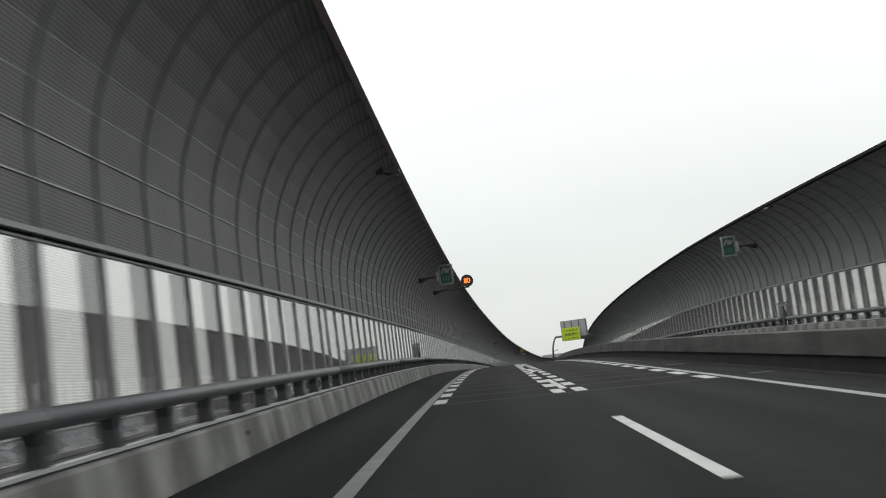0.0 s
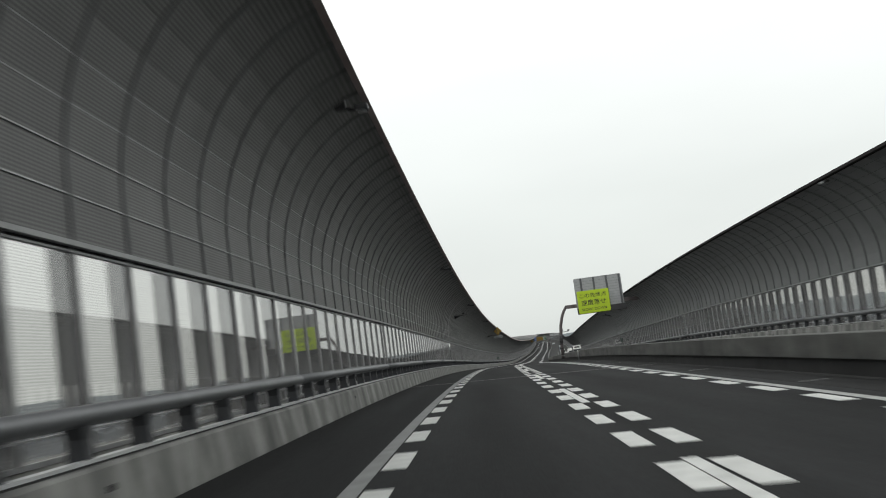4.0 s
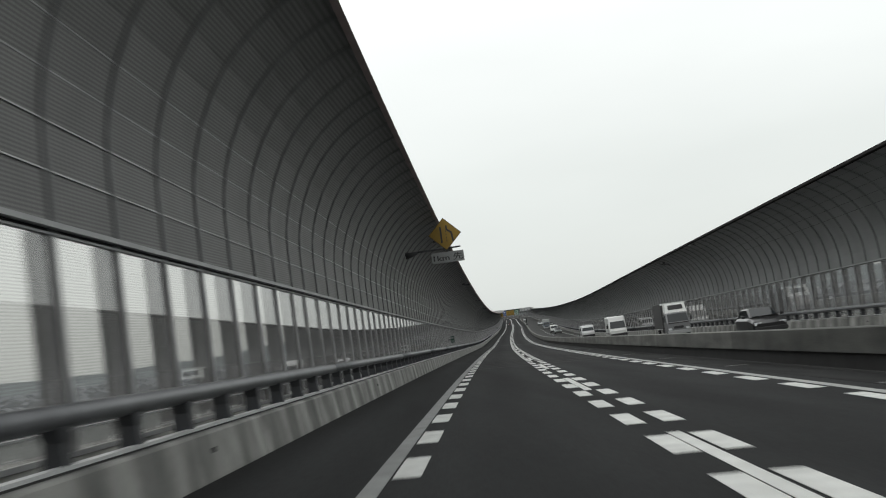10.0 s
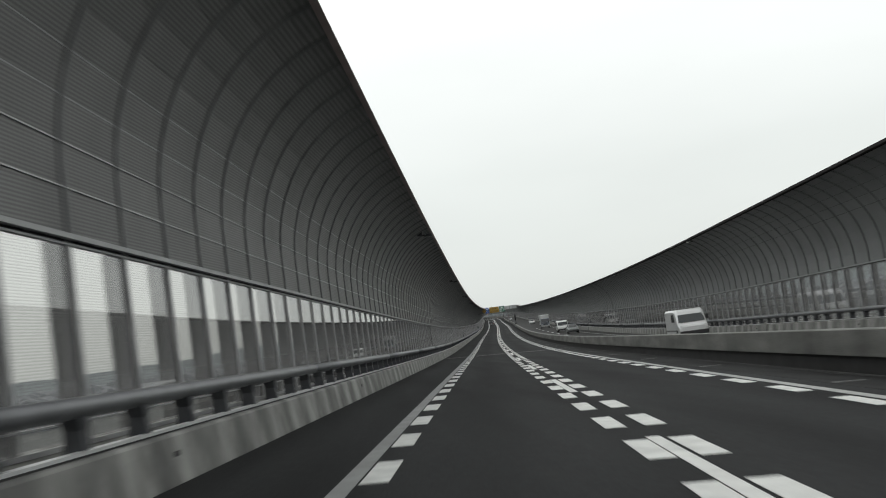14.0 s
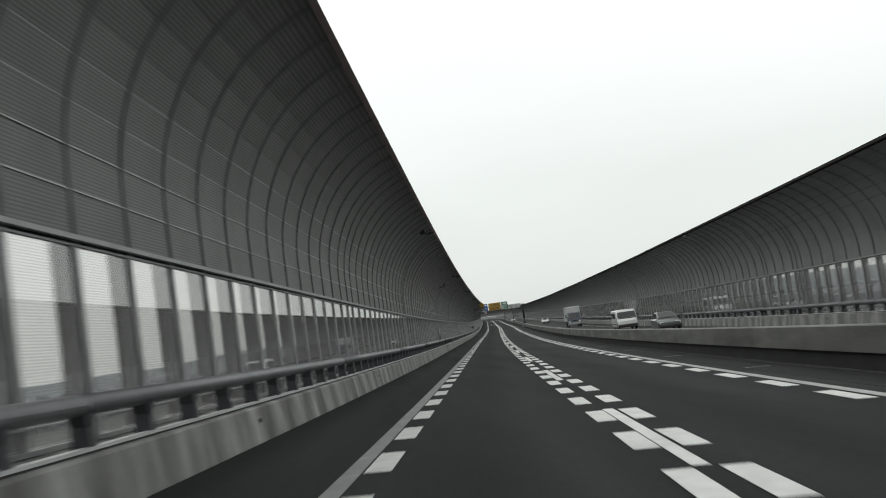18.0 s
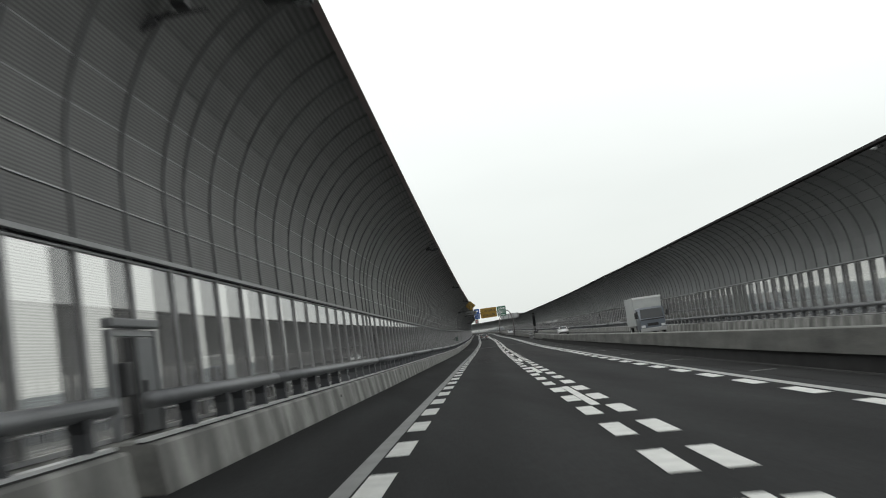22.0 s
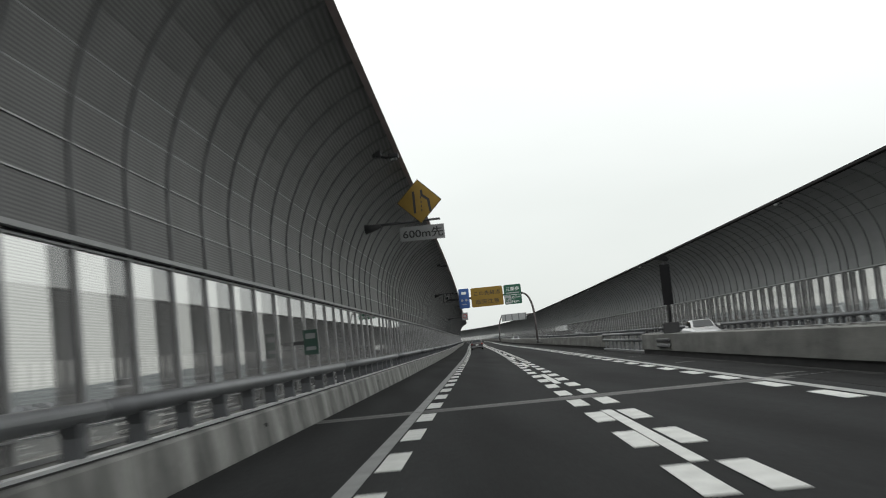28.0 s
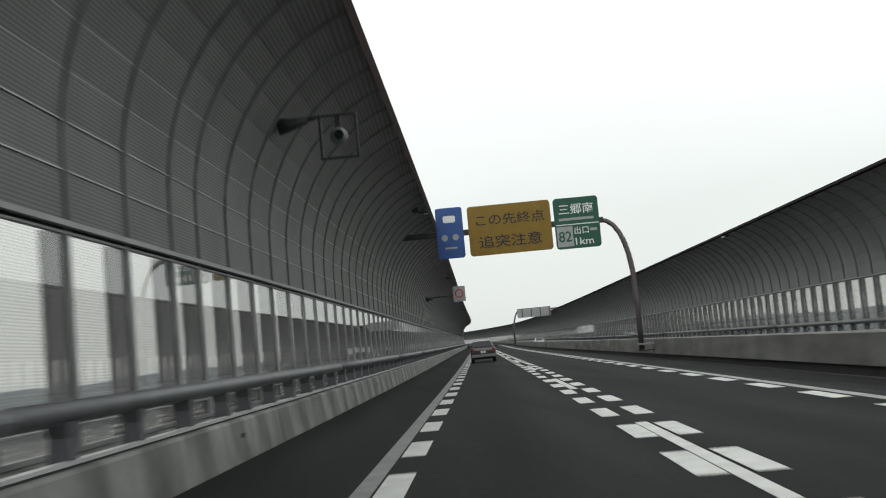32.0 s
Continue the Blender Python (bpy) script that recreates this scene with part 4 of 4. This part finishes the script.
    part("hood", box(-0.11, 0.11, -0.28, 0.16, 0.225, 0.245), GREYSTEEL, ob)


for s, x, z, side in ((218.3, -4.55, 5.30, -1), (563.0, -5.0, 5.75, -1), (266.0, 13.9, 6.0, 1), (286.0, 13.9, 6.0, 1), (368.0, 13.7, 6.35, 1)):
    wall_camera(s, x, z, side)


# ---- lamps near the rim, every 48.3 m on both walls
def rim_lamp(s, side):
    k = 1 if side < 0 else -1
    drop, size = (0.55, 1.0) if side < 0 else (0.22, 0.6)
    x, z = curve_point(arc_length(side) - drop, 0.0, side)
    ob = thing("rim_lamp", s, both(side, x), z, "small lamp on a dark bracket under the wall's rim", "lamp", "rim lamps")
    part("bracket", box(-0.12 * size, 0.12 * size, -0.16 * size, 0.16 * size, -0.16 * size, 0.06 * size, 0.02), DARKSTEEL, ob)
    part("arm", tube([(0, 0, -0.1 * size), (k * 0.25 * size, 0, -0.18 * size), (k * 0.48 * size, 0, -0.16 * size)], 0.035 * size), DARKSTEEL, ob)
    head = part("head", box(k * 0.45 * size - 0.14 * size, k * 0.45 * size + 0.14 * size, -0.2 * size, 0.2 * size, -0.22 * size, -0.10 * size, 0.02), DARKSTEEL if side < 0 else DULLWHITE, ob)
    part("lens", box(k * 0.45 * size - 0.11 * size, k * 0.45 * size + 0.11 * size, -0.17 * size, 0.17 * size, -0.235 * size, -0.222 * size), GLASS if side < 0 else LENS, head)


for i in range(20):
    rim_lamp(34.4 + 48.3 * i, -1)
    rim_lamp(60.0 + 48.3 * i, 1)


# ---- emergency exits: a hooded gate in the clear wall behind a notch in the parapet
def exit_gate(q, side):
    k = 1 if side < 0 else -1
    ob = thing("emergency_gate", q + 1.38, both(side, -6.10), 0.0, "grey steel emergency gate ajar under a hood behind the parapet", "gate", "emergency gates")

    def block(name, d0, d1, y0, y1, z0, z1, mat, bevel=0.0, parent=ob, label=""):
        return part(name, box(min(k * d0, k * d1), max(k * d0, k * d1), y0, y1, z0, z1, bevel), mat, parent, label)

    block("upright", 0.0, 0.10, -0.95, -0.84, 0.56, 1.84, GREYSTEEL, 0.012)
    block("upright", 0.0, 0.10, 0.86, 0.97, 0.56, 1.84, GREYSTEEL, 0.012)
    block("hood", 0.0, 0.14, -0.97, 0.98, 1.86, 1.97, GREYSTEEL, 0.02)
    block("lintel", 0.01, 0.08, -0.83, 0.85, 1.76, 1.84, LEDGE, 0.01)
    leaf = block("gate_leaf", 0.02, 0.07, 0.16, 0.85, 0.58, 1.75, GREYSTEEL, 0.01)
    block("handle", 0.08, 0.12, 0.22, 0.26, 1.0, 1.22, DARKSTEEL, 0.005, leaf)
    # dark board that stands for the shade in the open gap
    block("gap_shade", 0.005, 0.015, -0.16, 0.155, 0.58, 1.75, NEARBLACK)
    block("side_post", 0.0, 0.08, -0.22, -0.165, 0.58, 1.75, DARKSTEEL, 0.008)
    block("kick_panel", -0.10, -0.06, -3.0, 1.0, -0.04, 0.54, POST)
    block("call_box", 0.02, 0.16, -0.70, -0.42, 1.05, 1.45, DARKSTEEL, 0.02)


for q in EXITS:
    exit_gate(q, -1)
    exit_gate(q, 1)


# ---- small green plates on the clear sheets
DARKGREEN = plain("dark_green", (0.012, 0.045, 0.032), 0.5)


def green_plate(s, x, z):
    ob = thing("marker_plate", s, x, z, "small dark green marker plate fixed to the clear wall", "sign", "marker plates")
    part("panel", box(-0.16, 0.16, -0.01, 0.01, -0.28, 0.28, 0.004), DARKGREEN, ob)
    part("bar", box(-0.11, 0.11, -0.016, -0.011, 0.08, 0.20), GREYSTEEL, ob)
    part("bar", box(-0.11, 0.11, -0.016, -0.011, -0.18, -0.10), GREYSTEEL, ob)
    part("clamp", box(-0.40, -0.12, 0.012, 0.04, -0.04, 0.04), DARKSTEEL, ob)


green_plate(367.0, -5.72, 1.66)
green_plate(705.0, -5.72, 1.66)
green_plate(279.0, both(1, -5.72), 2.0)

# ---- pale green netting caught behind the guard rail
NETTING = material("green_netting", (0.22, 0.36, 0.28), 0.8, vary=0.4, scale=9, fine=60, bump=0.01)


def netting(s, length, tall):
    ob = thing("netting_bundle", s, -5.80, 0.55, "crumpled pale green netting stuck behind the guard rail", "netting", "netting bundles")
    bm = bmesh.new()
    bmesh.ops.create_icosphere(bm, subdivisions=4, radius=1.0)
    for v in bm.verts:
        f = 0.75 + 0.35 * noise.noise(v.co * 1.6 + Vector((s, 0, 0))) + 0.18 * noise.noise(v.co * 5.0 + Vector((0, s, 0)))
        v.co = Vector((v.co.x * 0.10 * f, v.co.y * length * f, tall * (0.5 + 0.5 * v.co.z * f)))
        v.co.z = max(v.co.z, 0.004)
        v.co.y += 0.35 * v.co.z
    part("netting", bm, NETTING, ob)


netting(48.4, 0.30, 0.30)
netting(225.7, 0.34, 0.32)

# ---- median odds and ends
mp = thing("drain_pipe", 210.1, 5.27, 0.12, "pale vertical pipe on the face of the median barrier", "pipe")
part("pipe", tube([(0, 0, 0), (0, 0, 0.80)], 0.055), DULLWHITE, mp)
part("clip", box(-0.07, 0.06, -0.07, 0.07, 0.55, 0.60), GREYSTEEL, mp)

BLACKPANEL = plain("black_panel_paint", (0.014, 0.014, 0.015), 0.95)
BLACKPANEL.node_tree.nodes["Principled BSDF"].inputs["Specular IOR Level"].default_value = 0.1
ta = thing("tall_panel_sign", 725.2, 5.60, 0.88, "tall narrow dark panel on a post, seen from behind", "road sign")
part("post", tube([(0, 0, 0), (0, 0, 2.95)], 0.07), DARKSTEEL, ta)
part("panel", box(-0.20, 0.20, -0.075, -0.05, 1.12, 2.72, 0.01), BLACKPANEL, ta)
part("panel_frame", box(-0.17, 0.17, -0.048, 0.04, 1.16, 2.68, 0.015), DARKSTEEL, ta)
part("box", box(-0.30, 0.32, -0.14, 0.14, 0.0, 0.42, 0.02), DARKSTEEL, ta)
part("cap", plate([(-0.30, 2.94), (0.16, 2.84), (0.22, 2.92), (0.05, 3.10), (-0.12, 3.08)], -0.10, 0.06), BLACKPANEL, ta)

bu = thing("rail_stub", 725.4, 5.30, 0.38, "short dark guard rail stub on the face of the median", "guard rail")
part("beam", box(-0.10, 0.0, -1.5, 1.5, 0.18, 0.32, 0.04), DARKSTEEL, bu)
part("beam", box(-0.10, 0.0, -1.5, 1.5, -0.02, 0.12, 0.04), GREYSTEEL, bu)

gr = tagged(new("gap_rail"), "removable steel rail that closes the opening in the median", "guard rail")
gr.matrix_world = frame_at((GAP[0] + GAP[1]) / 2, 5.5, 0.0)
half = (GAP[1] - GAP[0]) / 2 - 0.05
for z in (0.62, 0.92):
    bm = tube([(-0.06, -half, z), (-0.06, half, z)], 0.075)
    part("beam", bm, GALV, gr)
part("foot_beam", box(-0.1, 0.1, -half, half, 0.02, 0.14, 0.02), GREYSTEEL, gr)
for i in range(10):
    y = -half + 0.4 + (2 * half - 0.8) * i / 9
    part("post", box(-0.05, 0.06, y - 0.06, y + 0.06, 0.0, 0.90, 0.01), GREYSTEEL, gr)


# ---------------------------------------------------------------- vehicles
def paint(name, color):
    m = plain(name, color, 0.3)
    m.node_tree.nodes["Principled BSDF"].inputs["Coat Weight"].default_value = 0.4
    return m


RUBBER = plain("tyre_rubber", (0.015, 0.015, 0.015), 0.85)
RIM = plain("wheel_alloy", (0.35, 0.36, 0.37), 0.35, 0.7)
CARGLASS = plain("car_glass", (0.02, 0.024, 0.026), 0.06)
LAMPRED = plain("tail_red", (0.22, 0.015, 0.012), 0.25)
LAMPCLEAR = plain("headlight_clear", (0.62, 0.64, 0.65), 0.12)
PLATE = plain("plate_white", (0.6, 0.6, 0.58), 0.5)
TRIM = plain("black_trim", (0.02, 0.02, 0.021), 0.6)


def loft(rings):
    """A closed skin through rings of (x, y, z) points."""
    bm = bmesh.new()
    rs = [[bm.verts.new(p) for p in r] for r in rings]
    n = len(rs[0])
    for a, b in zip(rs[:-1], rs[1:]):
        for k in range(n):
            bm.faces.new((a[k], a[(k + 1) % n], b[(k + 1) % n], b[k]))
    bm.faces.new(rs[0][::-1])
    bm.faces.new(rs[-1])
    bmesh.ops.recalc_face_normals(bm, faces=bm.faces)
    for f in bm.faces:
        f.smooth = False
    return bm


def ring(y, w, z0, z1, r=0.12):
    """A rounded rectangle across the vehicle at y."""
    return [(w - r, y, z0), (w, y, z0 + r), (w, y, z1 - r), (w - r, y, z1), (-w + r, y, z1), (-w, y, z1 - r), (-w, y, z0 + r), (-w + r, y, z0)]


def wheels(root, ys, w, r):
    for y in ys:
        for k in (-1, 1):
            t = part("wheel", tube([(k * (w - 0.2), y, r), (k * w, y, r)], r, r, 20), RUBBER, root)
            part("rim", tube([(k * (w - 0.02), y, r), (k * (w + 0.012), y, r)], r * 0.62, r * 0.5, 16), RIM, t)


def car(s, x, z, heading, color, label, hatch=False):
    """A passenger car; local y is its nose."""
    ob = new("car")
    ob.matrix_world = frame_at(s, x, z) @ Matrix.Rotation(radians(heading), 4, "Z")
    tagged(ob, label, "car", "cars on the road")
    body = loft([ring(-2.15, 0.72, 0.42, 0.80), ring(-2.05, 0.82, 0.28, 0.98), ring(-1.2, 0.85, 0.22, 1.0), ring(0.9, 0.85, 0.22, 0.96),
                 ring(1.85, 0.82, 0.25, 0.82), ring(2.15, 0.70, 0.36, 0.66)])
    part("body", body, color, ob)
    back = -1.95 if hatch else -1.45
    cab = loft([ring(back, 0.72, 0.93, 1.00, 0.03), ring(back + 0.45, 0.62, 0.93, 1.42, 0.1), ring(0.15, 0.63, 0.93, 1.44, 0.1), ring(1.0, 0.72, 0.90, 0.99, 0.03)])
    part("cabin", cab, color, ob)
    yb = back + 0.02
    part("rear_window", loft([[(-0.58, yb + 0.02, 1.03), (0.58, yb + 0.02, 1.03), (0.58, yb - 0.02, 1.04), (-0.58, yb - 0.02, 1.04)],
                              [(-0.50, yb + 0.38, 1.37), (0.50, yb + 0.38, 1.37), (0.50, yb + 0.34, 1.38), (-0.50, yb + 0.34, 1.38)]]), CARGLASS, ob)
    part("windscreen", loft([[(-0.60, 0.95, 1.02), (0.60, 0.95, 1.02), (0.60, 0.99, 1.03), (-0.60, 0.99, 1.03)],
                             [(-0.50, 0.24, 1.39), (0.50, 0.24, 1.39), (0.50, 0.28, 1.41), (-0.50, 0.28, 1.41)]]), CARGLASS, ob)
    for k in (-1, 1):
        part("side_window", loft([[(k * 0.70, back + 0.35, 1.02), (k * 0.72, back + 0.35, 1.02), (k * 0.72, 0.75, 1.02), (k * 0.70, 0.75, 1.02)],
                                  [(k * 0.635, back + 0.6, 1.36), (k * 0.655, back + 0.6, 1.36), (k * 0.655, 0.15, 1.36), (k * 0.635, 0.15, 1.36)]]), CARGLASS, ob)
        part("tail_light", box(k * 0.66 - 0.13, k * 0.66 + 0.13, -2.14, -2.02, 0.72, 0.90, 0.02), LAMPRED, ob)
        part("headlight", box(k * 0.58 - 0.16, k * 0.58 + 0.16, 1.98, 2.10, 0.58, 0.72, 0.02), LAMPCLEAR, ob)
        part("door_mirror", box(k * 0.94 - 0.09, k * 0.94 + 0.09, 0.55, 0.70, 0.98, 1.12, 0.03), color, ob)
    part("rear_bumper", box(-0.80, 0.80, -2.22, -2.08, 0.34, 0.54, 0.04), GREYSTEEL, ob)
    part("front_bumper", box(-0.78, 0.78, 2.08, 2.20, 0.30, 0.50, 0.04), TRIM, ob)
    part("number_plate", box(-0.17, 0.17, -2.19, -2.155, 0.62, 0.78), PLATE, ob)
    wheels(ob, (-1.3, 1.3), 0.82, 0.31)
    return ob


def van(s, x, z, color, high, label, bus=False):
    """An oncoming panel van; local y is its nose."""
    top, zt = (2.45, 0.72) if high else (1.95, 0.9)
    ob = new("van")
    ob.matrix_world = frame_at(s, x, z) @ Matrix.Rotation(math.pi, 4, "Z")
    tagged(ob, label, "van", "vans on the far carriageway")
    if bus:
        part("body", loft([ring(-2.6, 0.90, 0.35, top - 0.06), ring(-2.45, 0.95, 0.28, top), ring(1.2, 0.95, 0.28, top), ring(1.62, 0.93, 0.28, top - 0.05), ring(1.80, 0.91, 0.28, top - 0.16),
                           ring(2.32, 0.93, 0.28, 1.16), ring(2.52, 0.91, 0.30, 1.02), ring(2.62, 0.84, 0.36, 0.86)]), color, ob)
        part("windscreen", loft([[(-0.86, 2.27, 1.20), (0.86, 2.27, 1.20), (0.86, 2.35, 1.22), (-0.86, 2.35, 1.22)],
                                 [(-0.80, 1.84, top - 0.24), (0.80, 1.84, top - 0.24), (0.80, 1.92, top - 0.22), (-0.80, 1.92, top - 0.22)]]), CARGLASS, ob)
        part("wiper_cowl", box(-0.84, 0.84, 2.30, 2.40, 1.10, 1.17, 0.015), TRIM, ob)
    else:
        part("body", loft([ring(-2.6, 0.90, 0.35, top - 0.06), ring(-2.45, 0.95, 0.28, top), ring(0.9, 0.95, 0.28, top), ring(1.25, 0.93, 0.28, top - 0.05), ring(1.45, 0.90, 0.28, top - 0.16),
                           ring(2.12, 0.92, 0.28, 1.10), ring(2.36, 0.92, 0.29, 1.03), ring(2.52, 0.90, 0.30, 0.94), ring(2.62, 0.82, 0.36, 0.84)]), color, ob)
        part("windscreen", loft([[(-0.84, 2.06, 1.12), (0.84, 2.06, 1.12), (0.84, 2.14, 1.14), (-0.84, 2.14, 1.14)],
                                 [(-0.76, 2.12 - 0.62 * zt, 1.12 + zt * (top - 1.42)), (0.76, 2.12 - 0.62 * zt, 1.12 + zt * (top - 1.42)),
                                  (0.76, 2.20 - 0.62 * zt, 1.14 + zt * (top - 1.42)), (-0.76, 2.20 - 0.62 * zt, 1.14 + zt * (top - 1.42))]]), CARGLASS, ob)
    for k in (-1, 1):
        part("side_window", box(k * 0.952 - 0.008, k * 0.952 + 0.008, 0.2, 1.15, 1.2, 1.68), CARGLASS, ob)
        part("headlight", box(k * 0.66 - 0.17, k * 0.66 + 0.17, 2.46, 2.58, 0.72, 0.92, 0.02), LAMPCLEAR, ob)
        part("door_mirror", box(k * 1.08 - 0.09, k * 1.08 + 0.09, 1.45, 1.58, 1.2, 1.5, 0.03), TRIM, ob)
        if bus:
            for y0, y1 in ((-0.95, 0.08), (-2.25, -1.05)):
                part("side_window", box(k * 0.952 - 0.008, k * 0.952 + 0.008, y0, y1, 1.2, 1.68), CARGLASS, ob)
        part("side_trim", box(k * 0.955 - 0.01, k * 0.955 + 0.01, -2.3, 1.9, 0.62, 0.68), TRIM, ob)
    part("grille", box(-0.46, 0.46, 2.55, 2.60, 0.66, 0.82), TRIM, ob)
    part("front_bumper", box(-0.90, 0.90, 2.48, 2.70, 0.32, 0.58, 0.05), TRIM, ob)
    wheels(ob, (-1.5, 1.6), 0.92, 0.34)


def truck(s, x, z, cab_color, box_color, label, header=False, size=1.0):
    """An oncoming box lorry; local y is its nose."""
    ob = new("truck")
    ob.matrix_world = frame_at(s, x, z) @ Matrix.Rotation(math.pi, 4, "Z") @ Matrix.Scale(size, 4)
    tagged(ob, label, "truck", "trucks on the far carriageway")
    part("cab", loft([ring(1.9, 1.0, 0.55, 2.25), ring(2.0, 1.02, 0.5, 2.32), ring(3.2, 1.0, 0.5, 2.28), ring(3.55, 0.98, 0.45, 1.5), ring(3.62, 0.95, 0.45, 1.4)]), cab_color, ob)
    part("windscreen", loft([[(-0.88, 3.52, 1.42), (0.88, 3.52, 1.42), (0.88, 3.60, 1.44), (-0.88, 3.60, 1.44)],
                             [(-0.84, 3.20, 2.14), (0.84, 3.20, 2.14), (0.84, 3.29, 2.16), (-0.84, 3.29, 2.16)]]), CARGLASS, ob)
    c = part("cargo_box", box(-1.1, 1.1, -3.6, 1.75, 0.95, 3.15, 0.03), box_color, ob)
    part("roof_rail", box(-1.12, 1.12, 1.70, 1.78, 3.02, 3.17), WHITE, c)
    part("chassis", box(-0.45, 0.45, -3.5, 3.2, 0.55, 0.94), TRIM, ob)
    part("front_bumper", box(-1.0, 1.0, 3.56, 3.72, 0.40, 0.70, 0.04), DULLWHITE, ob)
    part("grille", box(-0.42, 0.42, 3.60, 3.66, 0.86, 1.06, 0.01), TRIM, ob)
    part("wiper_cowl", box(-0.90, 0.90, 3.56, 3.63, 1.30, 1.38, 0.012), TRIM, ob)
    if header:
        vis = part("roof_deflector", loft([[(-0.98, 2.0, 2.30), (0.98, 2.0, 2.30), (0.92, 2.0, 3.05), (-0.92, 2.0, 3.05)], [(-0.96, 3.22, 2.24), (0.96, 3.22, 2.24), (0.86, 2.72, 3.0), (-0.86, 2.72, 3.0)]]), WHITE, ob, "white roof deflector with a dark panel")
        part("panel", loft([[(-0.66, 3.0, 2.52), (0.66, 3.0, 2.52), (0.66, 3.08, 2.54), (-0.66, 3.08, 2.54)], [(-0.62, 2.74, 2.90), (0.62, 2.74, 2.90), (0.62, 2.82, 2.92), (-0.62, 2.82, 2.92)]]), TRIM, vis)
    for k in (-1, 1):
        part("headlight", box(k * 0.76 - 0.15, k * 0.76 + 0.15, 3.60, 3.70, 0.74, 0.92, 0.02), LAMPCLEAR, ob)
        part("door_mirror", box(k * 1.22 - 0.08, k * 1.22 + 0.08, 3.3, 3.4, 1.5, 1.95, 0.03), TRIM, ob)
        part("side_window", box(k * 1.02 - 0.01, k * 1.02 + 0.01, 2.3, 3.1, 1.5, 2.05), CARGLASS, ob)
    wheels(ob, (-2.4, 2.75), 1.0, 0.42)


car(838.6 + 2.1, -2.0, 0.0, 0, paint("dark_maroon_paint", (0.035, 0.028, 0.030)), "dark maroon hatchback seen from behind in the near lane", True)
car(868.0, -1.9, 0.0, 0, paint("black_paint", (0.015, 0.015, 0.016)), "black saloon car farther ahead in the same lane")
van(393.8, 11.2, 0.0, paint("van_white", (0.62, 0.63, 0.62)), True, "white high-roofed panel van on the far carriageway")
van(440.4, 11.2, 0.0, paint("small_van_white", (0.55, 0.56, 0.56)), False, "small white van on the far carriageway")
truck(643.5, 11.2, 0.0, paint("cab_slate", (0.12, 0.14, 0.165)), material("box_grey", (0.42, 0.44, 0.43), 0.5, vary=0.08, scale=1, fine=10, bump=0.0), "box lorry with a slate-grey cab and pale grey body")
truck(351.0, 11.2, 0.0, paint("cab_grey", (0.19, 0.195, 0.20)), material("box_dark", (0.05, 0.05, 0.05), 0.5, vary=0.1, scale=1, fine=10, bump=0.0), "lorry with a grey cab, white roof deflector and dark body", True, 0.82)
van(571.1, 11.2, 0.0, paint("minibus_white", (0.60, 0.62, 0.61)), False, "white minibus with dark side windows on the far carriageway", True)
car(749.0, 11.2, 0.0, 180, paint("car_white", (0.62, 0.63, 0.63)), "white saloon car coming towards the median opening")
car(321.9, 11.2, 0.0, 180, paint("car_black", (0.014, 0.014, 0.015)), "black estate car on the far carriageway", True)
car(545.0, 11.2, 0.0, 180, paint("car_grey_green", (0.10, 0.115, 0.11)), "grey-green hatchback on the far carriageway", True)
car(960.0, 8.0, 0.0, 180, paint("car_silver", (0.45, 0.46, 0.47)), "silver car far off on the other carriageway")

# ---------------------------------------------------------------- suburb below
HOUSE = material("far_house", (0.125, 0.137, 0.148), 0.8, vary=0.3, scale=0.1, fine=1.0, bump=0.0, island=0.25)
rnd = random.Random(5)
h = Heap()
for i in range(5200):
    s = rnd.uniform(-100, 1380)
    d = rnd.choice((-1, -1, 1)) * (120 + 560 * rnd.random() ** 1.2)
    c = P(min(max(s, -30), 1390), 4.7 + d * 1.25 + (12 if d > 0 else -12), 0)
    w, l, t = rnd.uniform(4, 8), rnd.uniform(4, 9), rnd.uniform(4.0, 8.5)
    a = rnd.uniform(-0.4, 0.4)
    ca, sa = math.cos(a), math.sin(a)
    q = [Vector((c.x + u * ca - v * sa, c.y + u * sa + v * ca, -14)) for u, v in ((-w, -l), (w, -l), (w, l), (-w, l))]
    up = Vector((0, 0, t))
    mid = [(q[0] + q[1]) / 2 + up * 1.35, (q[3] + q[2]) / 2 + up * 1.35]
    b = len(h.v)
    h.v += [tuple(v) for v in q] + [tuple(v + up) for v in q] + [tuple(v) for v in mid]
    h.f += [(b, b + 1, b + 5, b + 4), (b + 1, b + 2, b + 6, b + 5), (b + 2, b + 3, b + 7, b + 6), (b + 3, b, b + 4, b + 7),
            (b + 4, b + 5, b + 8), (b + 6, b + 7, b + 9), (b + 5, b + 6, b + 9, b + 8), (b + 7, b + 4, b + 8, b + 9)]
tagged(h.make("far_houses", HOUSE), "low grey houses of the suburb below the viaduct", "houses", kind="stuff")

# distant town and hills on the horizon, all round, haze painted into one flat colour
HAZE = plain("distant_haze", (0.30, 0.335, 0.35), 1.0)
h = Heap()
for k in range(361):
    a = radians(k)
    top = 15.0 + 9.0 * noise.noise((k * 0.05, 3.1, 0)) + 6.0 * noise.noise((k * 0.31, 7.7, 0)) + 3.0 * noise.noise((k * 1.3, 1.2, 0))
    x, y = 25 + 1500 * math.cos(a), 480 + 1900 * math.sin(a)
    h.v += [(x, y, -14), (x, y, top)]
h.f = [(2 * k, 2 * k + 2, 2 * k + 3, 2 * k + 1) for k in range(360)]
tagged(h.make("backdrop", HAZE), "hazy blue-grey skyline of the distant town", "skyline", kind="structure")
